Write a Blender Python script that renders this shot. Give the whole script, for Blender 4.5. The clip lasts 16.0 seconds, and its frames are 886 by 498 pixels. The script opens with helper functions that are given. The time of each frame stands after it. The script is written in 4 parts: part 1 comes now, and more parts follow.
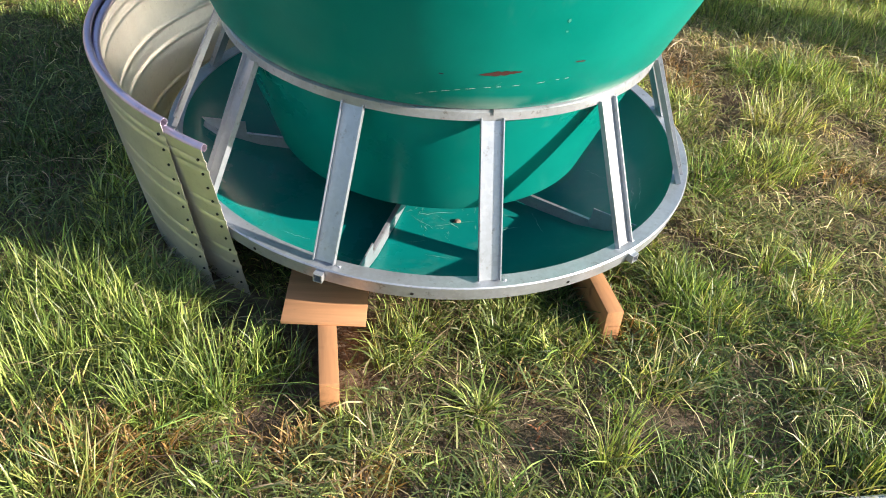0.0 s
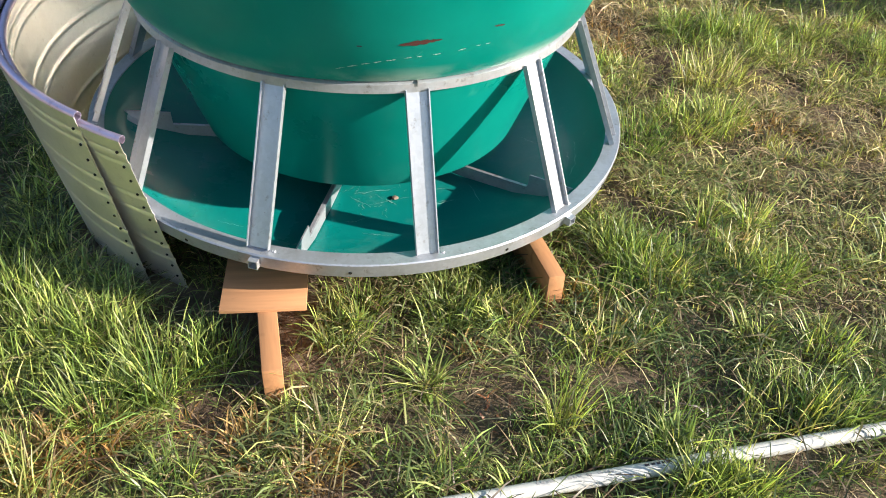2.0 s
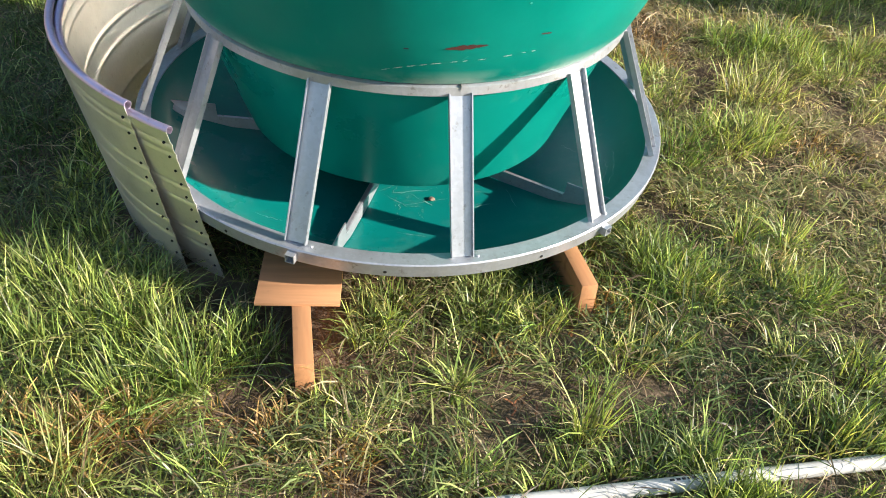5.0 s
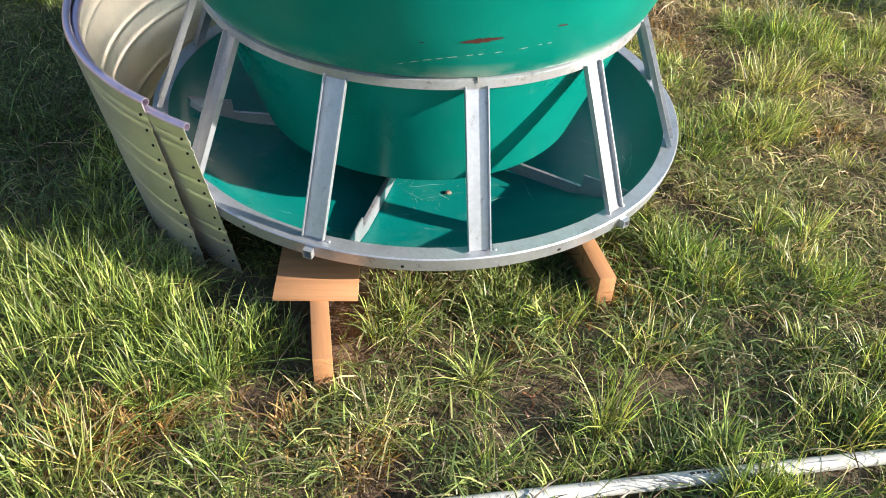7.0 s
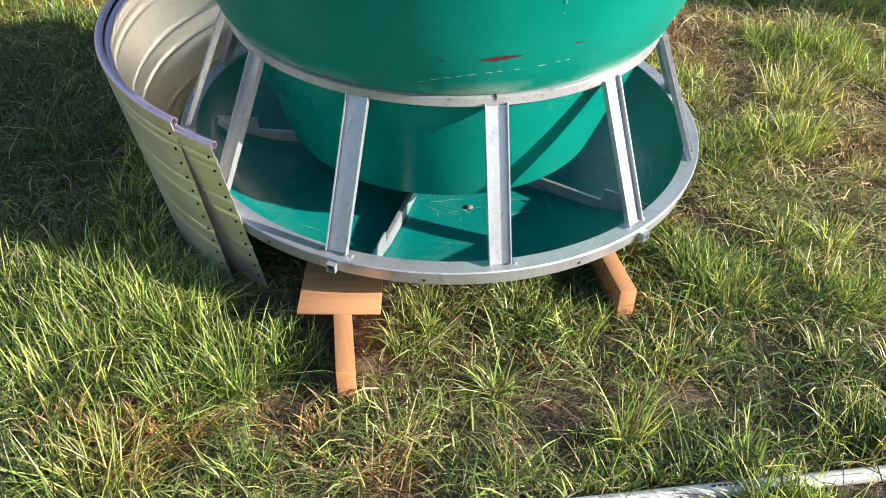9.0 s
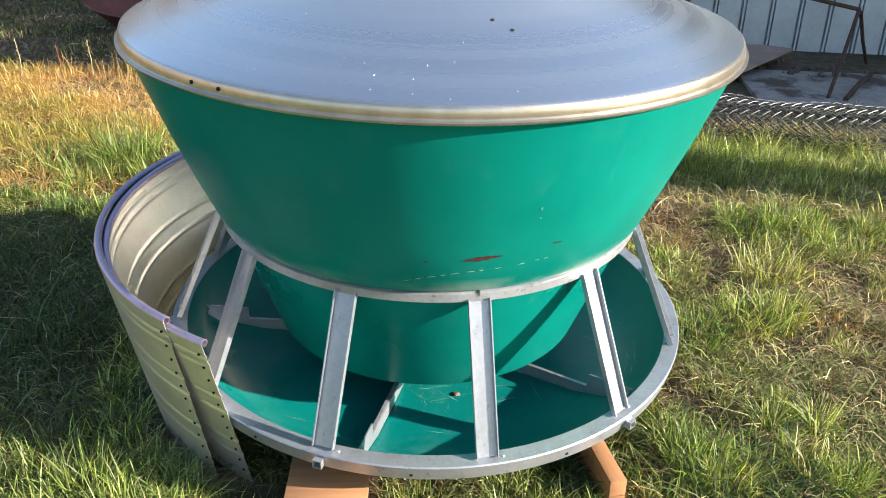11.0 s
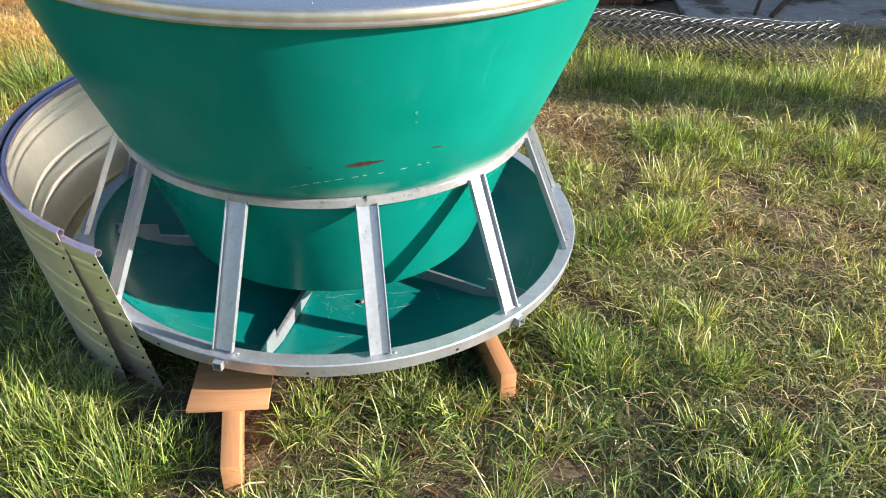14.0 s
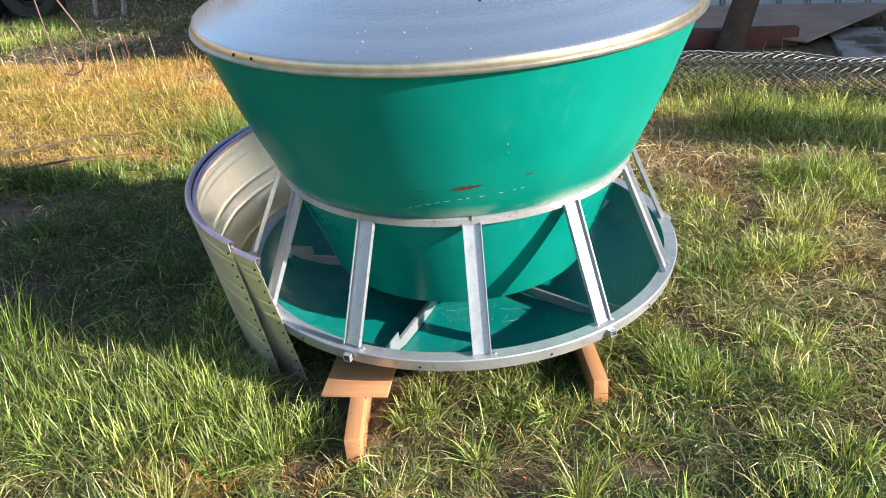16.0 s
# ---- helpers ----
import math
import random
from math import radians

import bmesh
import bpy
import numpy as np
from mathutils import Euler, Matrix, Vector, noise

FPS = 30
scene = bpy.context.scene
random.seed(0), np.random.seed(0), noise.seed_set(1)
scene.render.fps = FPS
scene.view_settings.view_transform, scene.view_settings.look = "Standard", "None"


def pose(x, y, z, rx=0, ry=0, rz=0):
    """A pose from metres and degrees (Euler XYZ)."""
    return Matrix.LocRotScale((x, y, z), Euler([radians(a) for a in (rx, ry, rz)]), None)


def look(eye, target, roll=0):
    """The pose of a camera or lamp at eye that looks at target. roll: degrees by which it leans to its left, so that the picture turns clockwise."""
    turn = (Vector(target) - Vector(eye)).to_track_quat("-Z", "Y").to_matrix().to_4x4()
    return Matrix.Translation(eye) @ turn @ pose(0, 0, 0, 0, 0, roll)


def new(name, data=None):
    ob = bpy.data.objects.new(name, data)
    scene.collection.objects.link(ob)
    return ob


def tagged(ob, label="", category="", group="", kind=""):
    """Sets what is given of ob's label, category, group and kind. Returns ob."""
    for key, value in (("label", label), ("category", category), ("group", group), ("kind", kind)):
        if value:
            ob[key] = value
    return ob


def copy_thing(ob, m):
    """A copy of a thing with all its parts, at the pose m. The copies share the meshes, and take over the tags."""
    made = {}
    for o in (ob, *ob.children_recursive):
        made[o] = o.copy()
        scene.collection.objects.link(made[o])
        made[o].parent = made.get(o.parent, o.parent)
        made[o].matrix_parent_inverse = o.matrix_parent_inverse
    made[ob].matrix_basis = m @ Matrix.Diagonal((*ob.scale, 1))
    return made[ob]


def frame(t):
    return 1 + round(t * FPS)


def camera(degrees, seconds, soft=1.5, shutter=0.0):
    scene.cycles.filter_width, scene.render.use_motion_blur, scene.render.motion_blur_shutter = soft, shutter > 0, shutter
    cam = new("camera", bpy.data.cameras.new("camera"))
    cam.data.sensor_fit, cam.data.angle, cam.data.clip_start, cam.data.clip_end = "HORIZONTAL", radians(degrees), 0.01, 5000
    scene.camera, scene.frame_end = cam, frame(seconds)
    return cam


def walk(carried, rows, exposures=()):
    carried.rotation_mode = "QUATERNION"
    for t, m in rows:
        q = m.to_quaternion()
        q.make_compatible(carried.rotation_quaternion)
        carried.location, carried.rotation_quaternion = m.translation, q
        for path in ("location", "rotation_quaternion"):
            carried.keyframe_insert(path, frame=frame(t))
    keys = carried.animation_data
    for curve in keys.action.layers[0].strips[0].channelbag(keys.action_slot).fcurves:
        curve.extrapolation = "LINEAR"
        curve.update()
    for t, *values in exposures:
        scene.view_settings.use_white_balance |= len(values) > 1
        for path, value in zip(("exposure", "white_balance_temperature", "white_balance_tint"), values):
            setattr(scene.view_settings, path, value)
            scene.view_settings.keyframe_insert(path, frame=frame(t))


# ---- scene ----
cam = camera(58.68, 16.0, soft=1.0)
# seconds, x, y, z, yaw, pitch, roll
ROWS = [
    (0.0, -0.004, -1.838, 1.152, 0.89, -36.16, -3.97),
    (0.5, -0.008, -1.832, 1.137, 1.06, -37.11, -3.06),
    (1.0, 0.015, -1.831, 1.124, -0.42, -38.07, -3.16),
    (1.5, 0.041, -1.827, 1.133, -3.46, -37.87, -2.59),
    (2.0, 0.038, -1.837, 1.134, -4.19, -37.19, -2.30),
    (2.5, 0.033, -1.837, 1.134, -3.30, -36.80, -2.54),
    (3.0, 0.031, -1.842, 1.145, -2.41, -36.70, -2.59),
    (3.5, 0.027, -1.843, 1.147, -1.75, -36.42, -3.03),
    (4.0, 0.024, -1.842, 1.143, -1.17, -36.64, -3.94),
    (6.5, 0.025, -1.838, 1.145, -0.20, -38.01, -2.23),
    (7.0, 0.022, -1.837, 1.145, -0.15, -37.95, -2.27),
    (7.5, 0.023, -1.839, 1.149, 0.18, -37.81, -2.31),
    (8.0, 0.029, -1.846, 1.153, 0.50, -37.51, -1.82),
    (10.3, 0.030, -1.857, 1.177, 1.60, -33.20, -0.69),
    (10.5, 0.030, -1.857, 1.184, 1.41, -31.39, -0.70),
    (11.0, 0.037, -1.856, 1.228, 0.10, -25.12, -0.65),
    (11.5, 0.040, -1.859, 1.236, -0.95, -21.72, -0.65),
    (12.0, 0.044, -1.853, 1.218, -1.51, -23.88, -0.79),
    (12.5, 0.049, -1.857, 1.214, -1.64, -26.13, -0.68),
    (13.0, 0.045, -1.856, 1.204, -1.32, -27.91, -0.74),
    (13.5, 0.070, -1.883, 1.207, -2.82, -29.42, -1.28),
    (13.7, 0.103, -1.900, 1.210, -3.63, -29.88, -1.08),
    (14.0, 0.177, -1.939, 1.213, -3.20, -30.08, -0.78),
    (14.2, 0.238, -1.981, 1.214, -1.55, -29.85, -0.30),
    (14.5, 0.328, -2.050, 1.221, 2.03, -29.13, 1.14),
    (14.7, 0.373, -2.084, 1.234, 4.21, -28.54, 2.48),
    (15.0, 0.402, -2.117, 1.251, 5.63, -27.90, 4.54),
    (15.5, 0.399, -2.148, 1.255, 7.04, -26.87, 6.01),
    (16.0, 0.345, -2.200, 1.262, 8.30, -26.07, 4.09),
]
walk(cam, [(t, pose(x, y, z, 90 + pitch, roll, yaw)) for t, x, y, z, yaw, pitch, roll in ROWS])

# ---- light ----
SUN_AZ, SUN_EL = radians(-15), radians(20)      # azimuth from +x towards +y
sun_to = Vector((math.cos(SUN_EL) * math.cos(SUN_AZ), math.cos(SUN_EL) * math.sin(SUN_AZ), math.sin(SUN_EL)))
world = bpy.data.worlds.new("sky")
scene.world = world
world.use_nodes = True
wn = world.node_tree
sky = wn.nodes.new("ShaderNodeTexSky")
sky.sky_type, sky.sun_disc = "NISHITA", False
sky.ozone_density = 1.6
sky.sun_elevation, sky.sun_rotation = SUN_EL, radians(90) - SUN_AZ
wn.nodes["Background"].inputs[1].default_value = 0.0986
wn.links.new(sky.outputs[0], wn.nodes["Background"].inputs[0])
sun = new("sun", bpy.data.lights.new("sun", "SUN"))
sun.data.energy, sun.data.angle, sun.data.color = 5.0, radians(0.6), (1.0, 0.90, 0.77)
sun.matrix_world = look(sun_to * 30, (0, 0, 0))
scene.view_settings.exposure = 1.37


# ---- materials ----
def material(name):
    m = bpy.data.materials.new(name)
    m.use_nodes = True
    return m, m.node_tree.nodes, m.node_tree.links, m.node_tree.nodes["Principled BSDF"]


def add(n, kind, **values):
    node = n.new("ShaderNode" + kind)
    for key, value in values.items():
        node.inputs[key.replace("_", " ")].default_value = value
    return node


def noisy(n, l, scale, detail=6, rough=0.6, stretch=(1, 1, 1)):
    """A noise in object space, stretched."""
    co = n.new("ShaderNodeTexCoord")
    mp = add(n, "Mapping", Scale=stretch)
    tx = add(n, "TexNoise", Scale=scale, Detail=detail, Roughness=rough)
    l.new(co.outputs["Object"], mp.inputs[0])
    l.new(mp.outputs[0], tx.inputs["Vector"])
    return tx.outputs[0]


def ramp(n, l, source, stops):
    r = n.new("ShaderNodeValToRGB")
    while len(r.color_ramp.elements) < len(stops):
        r.color_ramp.elements.new(0.5)
    for e, (at, col) in zip(r.color_ramp.elements, stops):
        e.position, e.color = at, (*col, 1) if len(col) == 3 else col
    l.new(source, r.inputs[0])
    return r.outputs[0]


def blend(n, l, fac, a, b, mode="MIX"):
    m = n.new("ShaderNodeMix")
    m.data_type, m.blend_type = "RGBA", mode
    for sock, v in ((m.inputs[0], fac), (m.inputs[6], a), (m.inputs[7], b)):
        if isinstance(v, (int, float)):
            sock.default_value = v
        elif isinstance(v, tuple):
            sock.default_value = (*v, 1)
        else:
            l.new(v, sock)
    return m.outputs[2]


def relief(n, l, b, source, strength, distance=0.002):
    k = add(n, "Bump", Strength=strength, Distance=distance)
    l.new(source, k.inputs["Height"])
    l.new(k.outputs[0], b.inputs["Normal"])


def paint_green(name, base=(0.0, 0.208, 0.174), worn=0.07, dusty=None, gloss=0.24, shine=0.2, film=0.07):
    m, n, l, b = material(name)
    big, fine = noisy(n, l, 3.0), noisy(n, l, 40, stretch=(1, 1, 0.15))
    col = ramp(n, l, big, [(0.3, tuple(0.86 * c for c in base)), (0.7, tuple(1.1 * c + 0.003 for c in base))])
    dust = ramp(n, l, fine, [(0.62, (0, 0, 0)), (0.8, (1, 1, 1))])
    chalk = blend(n, l, worn, col, (0.30, 0.45, 0.38))
    out = blend(n, l, dust, col, chalk)
    cloud = ramp(n, l, noisy(n, l, 7, 8, 0.7, (1, 1, 0.6)), [(0.55, (0, 0, 0)), (0.8, (film,) * 3)])
    out = blend(n, l, cloud, out, (0.25, 0.42, 0.36))
    if dusty:
        co, xyz, span = n.new("ShaderNodeTexCoord"), n.new("ShaderNodeSeparateXYZ"), n.new("ShaderNodeMapRange")
        l.new(co.outputs["Object"], xyz.inputs[0])
        l.new(xyz.outputs[2], span.inputs[0])
        span.inputs[1].default_value, span.inputs[2].default_value, span.inputs[3].default_value, span.inputs[4].default_value = dusty[0], dusty[1], 1.0, 0.0
        patchy = ramp(n, l, noisy(n, l, 6), [(0.42, (0, 0, 0)), (0.62, (0.75,) * 3)])
        out = blend(n, l, blend(n, l, 1.0, span.outputs[0], patchy, "MULTIPLY"), out, (0.42, 0.5, 0.45))
    l.new(out, b.inputs["Base Color"])
    l.new(ramp(n, l, big, [(0.3, (gloss,) * 3), (0.75, (gloss + 0.13,) * 3)]), b.inputs["Roughness"])
    b.inputs["Specular IOR Level"].default_value = shine
    relief(n, l, b, noisy(n, l, 5, 3), 0.22, 0.004)
    return m


def galvanised(name, tone=0.62, rough=0.42, metal=0.75, tint=(1, 1, 1), grain=0.12, stains=0.12, spangle=0.06, dirt=1.0):
    m, n, l, b = material(name)
    co = n.new("ShaderNodeTexCoord")
    vo = add(n, "TexVoronoi", Scale=140)
    l.new(co.outputs["Object"], vo.inputs["Vector"])
    big = noisy(n, l, 9)
    dark, light = tuple(tone * (1 - spangle) * c for c in tint), tuple(min(1, tone * (1 + spangle)) * c for c in tint)
    sp = ramp(n, l, vo.outputs["Color"], [(0.1, dark), (0.9, light)])
    stain = ramp(n, l, big, [(0.3, (1 - stains,) * 3), (0.6, (1, 1, 1))])
    specks = ramp(n, l, noisy(n, l, 55, 5, 0.65), [(0.60, (1, 1, 1)), (0.70, tuple(1 - dirt * (1 - c) for c in (0.62, 0.58, 0.53)))])
    streak = ramp(n, l, noisy(n, l, 16, 5, 0.6, (1, 1, 0.25)), [(0.5, (1, 1, 1)), (0.75, tuple(1 - dirt * (1 - c) for c in (0.84, 0.81, 0.78)))])
    clean = blend(n, l, 1.0, sp, stain, "MULTIPLY")
    l.new(blend(n, l, 1.0, blend(n, l, 1.0, clean, specks, "MULTIPLY"), streak, "MULTIPLY"), b.inputs["Base Color"])
    b.inputs["Metallic"].default_value = metal
    l.new(ramp(n, l, big, [(0.3, (rough - 0.5 * stains,) * 3), (0.7, (rough + 0.8 * stains,) * 3)]), b.inputs["Roughness"])
    relief(n, l, b, noisy(n, l, 60), grain, 0.001)
    return m


def timber(name, base=(0.43, 0.205, 0.09), grain=(1, 0.06, 1)):
    m, n, l, b = material(name)
    g = noisy(n, l, 42, 8, 0.65, grain)
    big = noisy(n, l, 4)
    col = ramp(n, l, g, [(0.3, tuple(0.72 * c for c in base)), (0.55, base), (0.75, tuple(min(1, 1.25 * c) for c in base))])
    tone = blend(n, l, ramp(n, l, big, [(0.45, (0, 0, 0)), (0.8, (0.4,) * 3)]), col, (0.36, 0.22, 0.12))
    knots = ramp(n, l, noisy(n, l, 16, 3, 0.5), [(0.66, (0, 0, 0)), (0.74, (0.65,) * 3)])
    l.new(blend(n, l, knots, tone, tuple(0.42 * c for c in base)), b.inputs["Base Color"])
    b.inputs["Roughness"].default_value = 0.75
    relief(n, l, b, g, 0.3, 0.001)
    return m


def plain(name, base, rough=0.7, metal=0.0, scale=8, vary=0.25, bump=0.2):
    m, n, l, b = material(name)
    big, fine = noisy(n, l, scale), noisy(n, l, scale * 9)
    col = ramp(n, l, big, [(0.3, tuple((1 - vary) * c for c in base)), (0.7, tuple(min(1, (1 + vary) * c) for c in base))])
    l.new(blend(n, l, 0.25, col, ramp(n, l, fine, [(0.3, (0.5,) * 3), (0.7, (1,) * 3)]), "MULTIPLY"), b.inputs["Base Color"])
    b.inputs["Roughness"].default_value, b.inputs["Metallic"].default_value = rough, metal
    relief(n, l, b, fine, bump, 0.002)
    return m


def blades(name, stops, spread=(0.26, 1.2, 2.3)):
    """Grass: the tint of a blade runs over the stops, each blade a little lighter or darker."""
    m, n, l, b = material(name)
    n.remove(b)
    at = n.new("ShaderNodeAttribute")
    at.attribute_name = "tint"
    geo = n.new("ShaderNodeNewGeometry")
    col = ramp(n, l, at.outputs["Fac"], stops)
    light = ramp(n, l, geo.outputs["Random Per Island"], [(0, (spread[0],) * 3), (0.8, (spread[1],) * 3), (1, (spread[2],) * 3)])
    col = blend(n, l, 1.0, col, light, "MULTIPLY")
    df, tr, gl, mx, ad = add(n, "BsdfDiffuse"), add(n, "BsdfTranslucent"), add(n, "BsdfGlossy", Roughness=0.45), n.new("ShaderNodeMixShader"), n.new("ShaderNodeMixShader")
    mx.inputs[0].default_value, ad.inputs[0].default_value = 0.36, 0.045
    l.new(col, df.inputs[0]), l.new(blend(n, l, 1.0, col, (1.2, 1.15, 0.68), "MULTIPLY"), tr.inputs[0])
    l.new(df.outputs[0], mx.inputs[1]), l.new(tr.outputs[0], mx.inputs[2])
    l.new(mx.outputs[0], ad.inputs[1]), l.new(gl.outputs[0], ad.inputs[2])
    l.new(ad.outputs[0], n["Material Output"].inputs[0])
    return m


def add_range(n, l, source, low, high):
    span = add(n, "MapRange")
    l.new(source, span.inputs[0])
    span.inputs[1].default_value, span.inputs[2].default_value = low, high
    return span.outputs[0]


def soil(name):
    m, n, l, b = material(name)
    big, mid, fine = noisy(n, l, 1.3), noisy(n, l, 14), noisy(n, l, 90, 8, 0.7)
    col = ramp(n, l, mid, [(0.3, (0.075, 0.05, 0.033)), (0.55, (0.19, 0.128, 0.084)), (0.75, (0.33, 0.235, 0.165))])
    moss = blend(n, l, ramp(n, l, big, [(0.45, (0, 0, 0)), (0.65, (0.7,) * 3)]), col, (0.05, 0.07, 0.018))
    co, far = n.new("ShaderNodeTexCoord"), n.new("ShaderNodeVectorMath")
    far.operation = "LENGTH"
    l.new(co.outputs["Object"], far.inputs[0])
    span = add(n, "MapRange")
    l.new(far.outputs["Value"], span.inputs[0])
    span.inputs[1].default_value, span.inputs[2].default_value = 2.4, 14.0
    cover = ramp(n, l, noisy(n, l, 0.8, 9, 0.7), [(0.35, (0.1,) * 3), (0.6, (0.9,) * 3)])
    lawn = ramp(n, l, noisy(n, l, 25, 8, 0.7), [(0.3, (0.05, 0.075, 0.02)), (0.55, (0.13, 0.16, 0.05)), (0.75, (0.28, 0.25, 0.11))])
    near = ramp(n, l, span.outputs[0], [(0.0, (0, 0, 0)), (0.12, (0.75,) * 3), (1.0, (1, 1, 1))])
    shady = n.new("ShaderNodeSeparateXYZ")
    l.new(co.outputs["Object"], shady.inputs[0])
    trod = ramp(n, l, add_range(n, l, shady.outputs[1], 2.6, 3.6), [(0.0, (1, 1, 1)), (1.0, (0, 0, 0))])
    moss = blend(n, l, blend(n, l, 1.0, blend(n, l, 1.0, near, cover, "MULTIPLY"), trod, "MULTIPLY"), moss, lawn)
    l.new(blend(n, l, 0.6, moss, ramp(n, l, fine, [(0.3, (0.35,) * 3), (0.7, (1.2,) * 3)]), "MULTIPLY"), b.inputs["Base Color"])
    b.inputs["Roughness"].default_value = 0.95
    relief(n, l, b, fine, 0.9, 0.012)
    return m


def spun_steel(name):
    """Bright steel turned on a lathe: faint rings, and a duller film towards the middle."""
    m, n, l, b = material(name)
    co, flat, far = n.new("ShaderNodeTexCoord"), add(n, "Mapping", Scale=(1, 1, 0)), n.new("ShaderNodeVectorMath")
    far.operation = "LENGTH"
    l.new(co.outputs["Object"], flat.inputs[0])
    l.new(flat.outputs[0], far.inputs[0])
    rings = n.new("ShaderNodeTexNoise")
    rings.noise_dimensions = "1D"
    rings.inputs["Scale"].default_value, rings.inputs["Detail"].default_value = 26, 3
    l.new(far.outputs["Value"], rings.inputs["W"])
    big = noisy(n, l, 4)
    film = ramp(n, l, far.outputs["Value"], [(0.0, (1, 1, 1)), (0.41, (1, 1, 1)), (0.46, (0.15,) * 3), (0.7, (0, 0, 0))])
    dull = blend(n, l, ramp(n, l, big, [(0.3, (0.5,) * 3), (0.7, (1, 1, 1))]), (0.0, 0.0, 0.0), film)
    skirt = ramp(n, l, add_range(n, l, far.outputs["Value"], 0.652, 0.6565), [(0.0, (0, 0, 0)), (1.0, (1, 1, 1))])
    clean = blend(n, l, dull, (0.97, 0.955, 0.94), (0.99, 0.975, 0.94))
    # the skirt's reflection of tan ground is painted into its base colour
    skirt_tan = ramp(n, l, noisy(n, l, 24, 6, 0.65), [(0.35, (0.56, 0.50, 0.41)), (0.65, (0.70, 0.63, 0.53))])
    l.new(blend(n, l, skirt, clean, skirt_tan), b.inputs["Base Color"])
    base = ramp(n, l, rings.outputs[0], [(0.3, (0.235,) * 3), (0.7, (0.3,) * 3)])
    l.new(blend(n, l, skirt, blend(n, l, dull, base, (0.36, 0.36, 0.36)), (0.3, 0.3, 0.3)), b.inputs["Roughness"])
    l.new(blend(n, l, skirt, (0.965,) * 3, (0.92,) * 3), b.inputs["Metallic"])
    return m


def stained_concrete(name):
    m, n, l, b = material(name)
    big, mid, fine = noisy(n, l, 2.2), noisy(n, l, 8), noisy(n, l, 60, 8, 0.7)
    col = ramp(n, l, mid, [(0.3, (0.33, 0.295, 0.27)), (0.7, (0.48, 0.43, 0.395))])
    dirt = ramp(n, l, big, [(0.52, (0, 0, 0)), (0.6, (1, 1, 1))])
    col = blend(n, l, dirt, col, (0.13, 0.095, 0.07))
    l.new(blend(n, l, 0.5, col, ramp(n, l, fine, [(0.35, (0.4,) * 3), (0.65, (1.1,) * 3)]), "MULTIPLY"), b.inputs["Base Color"])
    b.inputs["Roughness"].default_value = 0.9
    relief(n, l, b, fine, 0.6, 0.004)
    return m


GREEN = paint_green("green_paint")
GREEN_HOPPER = paint_green("hopper_green_paint", (0.0, 0.222, 0.182), worn=0.05, dusty=(0.505, 0.548), gloss=0.3, shine=0.11)
GREEN_PAN = paint_green("scuffed_green_paint", (0.0, 0.172, 0.158), 0.12, gloss=0.24, shine=0.16, film=0.16)
GALV = galvanised("galvanised_steel", 0.49, 0.36, 0.6, (0.925, 0.975, 1.075))
LIDSTEEL = spun_steel("lid_steel")
SHEETSTEEL = galvanised("sheet_steel", 0.97, 0.43, 0.87, (1, 0.965, 0.90), 0.03, stains=0.06, spangle=0.02, dirt=0.3)
# bead steel with violet in its base colour
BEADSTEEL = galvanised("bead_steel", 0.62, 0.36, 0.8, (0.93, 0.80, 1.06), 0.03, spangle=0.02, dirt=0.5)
PINE = timber("raw_pine")
PLY = timber("plywood", (0.50, 0.25, 0.118), (0.06, 1, 1))
HOLE = plain("dark_hole", (0.01, 0.01, 0.01), 0.9)
RED = plain("red_primer", (0.085, 0.028, 0.024), 0.6)
CHIP = plain("pale_chip", (0.06, 0.31, 0.25), 0.6)
SCUFF = plain("scuff", (0.45, 0.6, 0.55), 0.6)
SCRAPE = plain("scrape", (0.22, 0.47, 0.42), 0.5)
PVC = plain("pvc", (0.54, 0.54, 0.52), 0.35, 0, 20, 0.12, 0.05)
FADED = plain("faded_ink", (0.3, 0.3, 0.3), 0.6)
INK = plain("ink", (0.03, 0.03, 0.04), 0.6)
SPECK = plain("white_speck", (0.8, 0.8, 0.78), 0.8)
STEELBLUE = plain("weathered_steel_sheet", (0.54, 0.59, 0.61), 0.5, 0.0, 3, 0.15, 0.05)
BLUE = plain("blue_sheet", (0.02, 0.06, 0.36), 0.5)
RUST = plain("rust", (0.075, 0.045, 0.032), 0.85, 0, 14, 0.4, 0.5)
RUSTRED = plain("rusty_red_paint", (0.13, 0.05, 0.035), 0.8, 0, 9, 0.4, 0.4)
REDWOOD = plain("weathered_red_board", (0.36, 0.27, 0.265), 0.8, 0, 5, 0.3)
PALE = plain("pale_batten", (0.78, 0.78, 0.76), 0.7)
BARK = plain("bark", (0.12, 0.085, 0.06), 0.9, 0, 12, 0.4, 0.8)
CONCRETE = stained_concrete("concrete")
PLANK = plain("pinkish_board", (0.38, 0.27, 0.22), 0.8, 0, 4, 0.2)
MAROON = plain("maroon_tub", (0.14, 0.05, 0.042), 0.7)
DULL = plain("dull_aluminium", (0.34, 0.33, 0.31), 0.6)
# same wire, its colour darkened for the shade inside the netting roll
SHADEDWIRE = galvanised("shaded_wire", 0.07, 0.6, 0.4)
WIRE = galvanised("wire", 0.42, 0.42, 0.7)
CLAY = plain("clay", (0.2, 0.15, 0.12), 0.9)
RUBBER = plain("black_rubber", (0.02, 0.02, 0.022), 0.7)
SOIL = soil("soil")
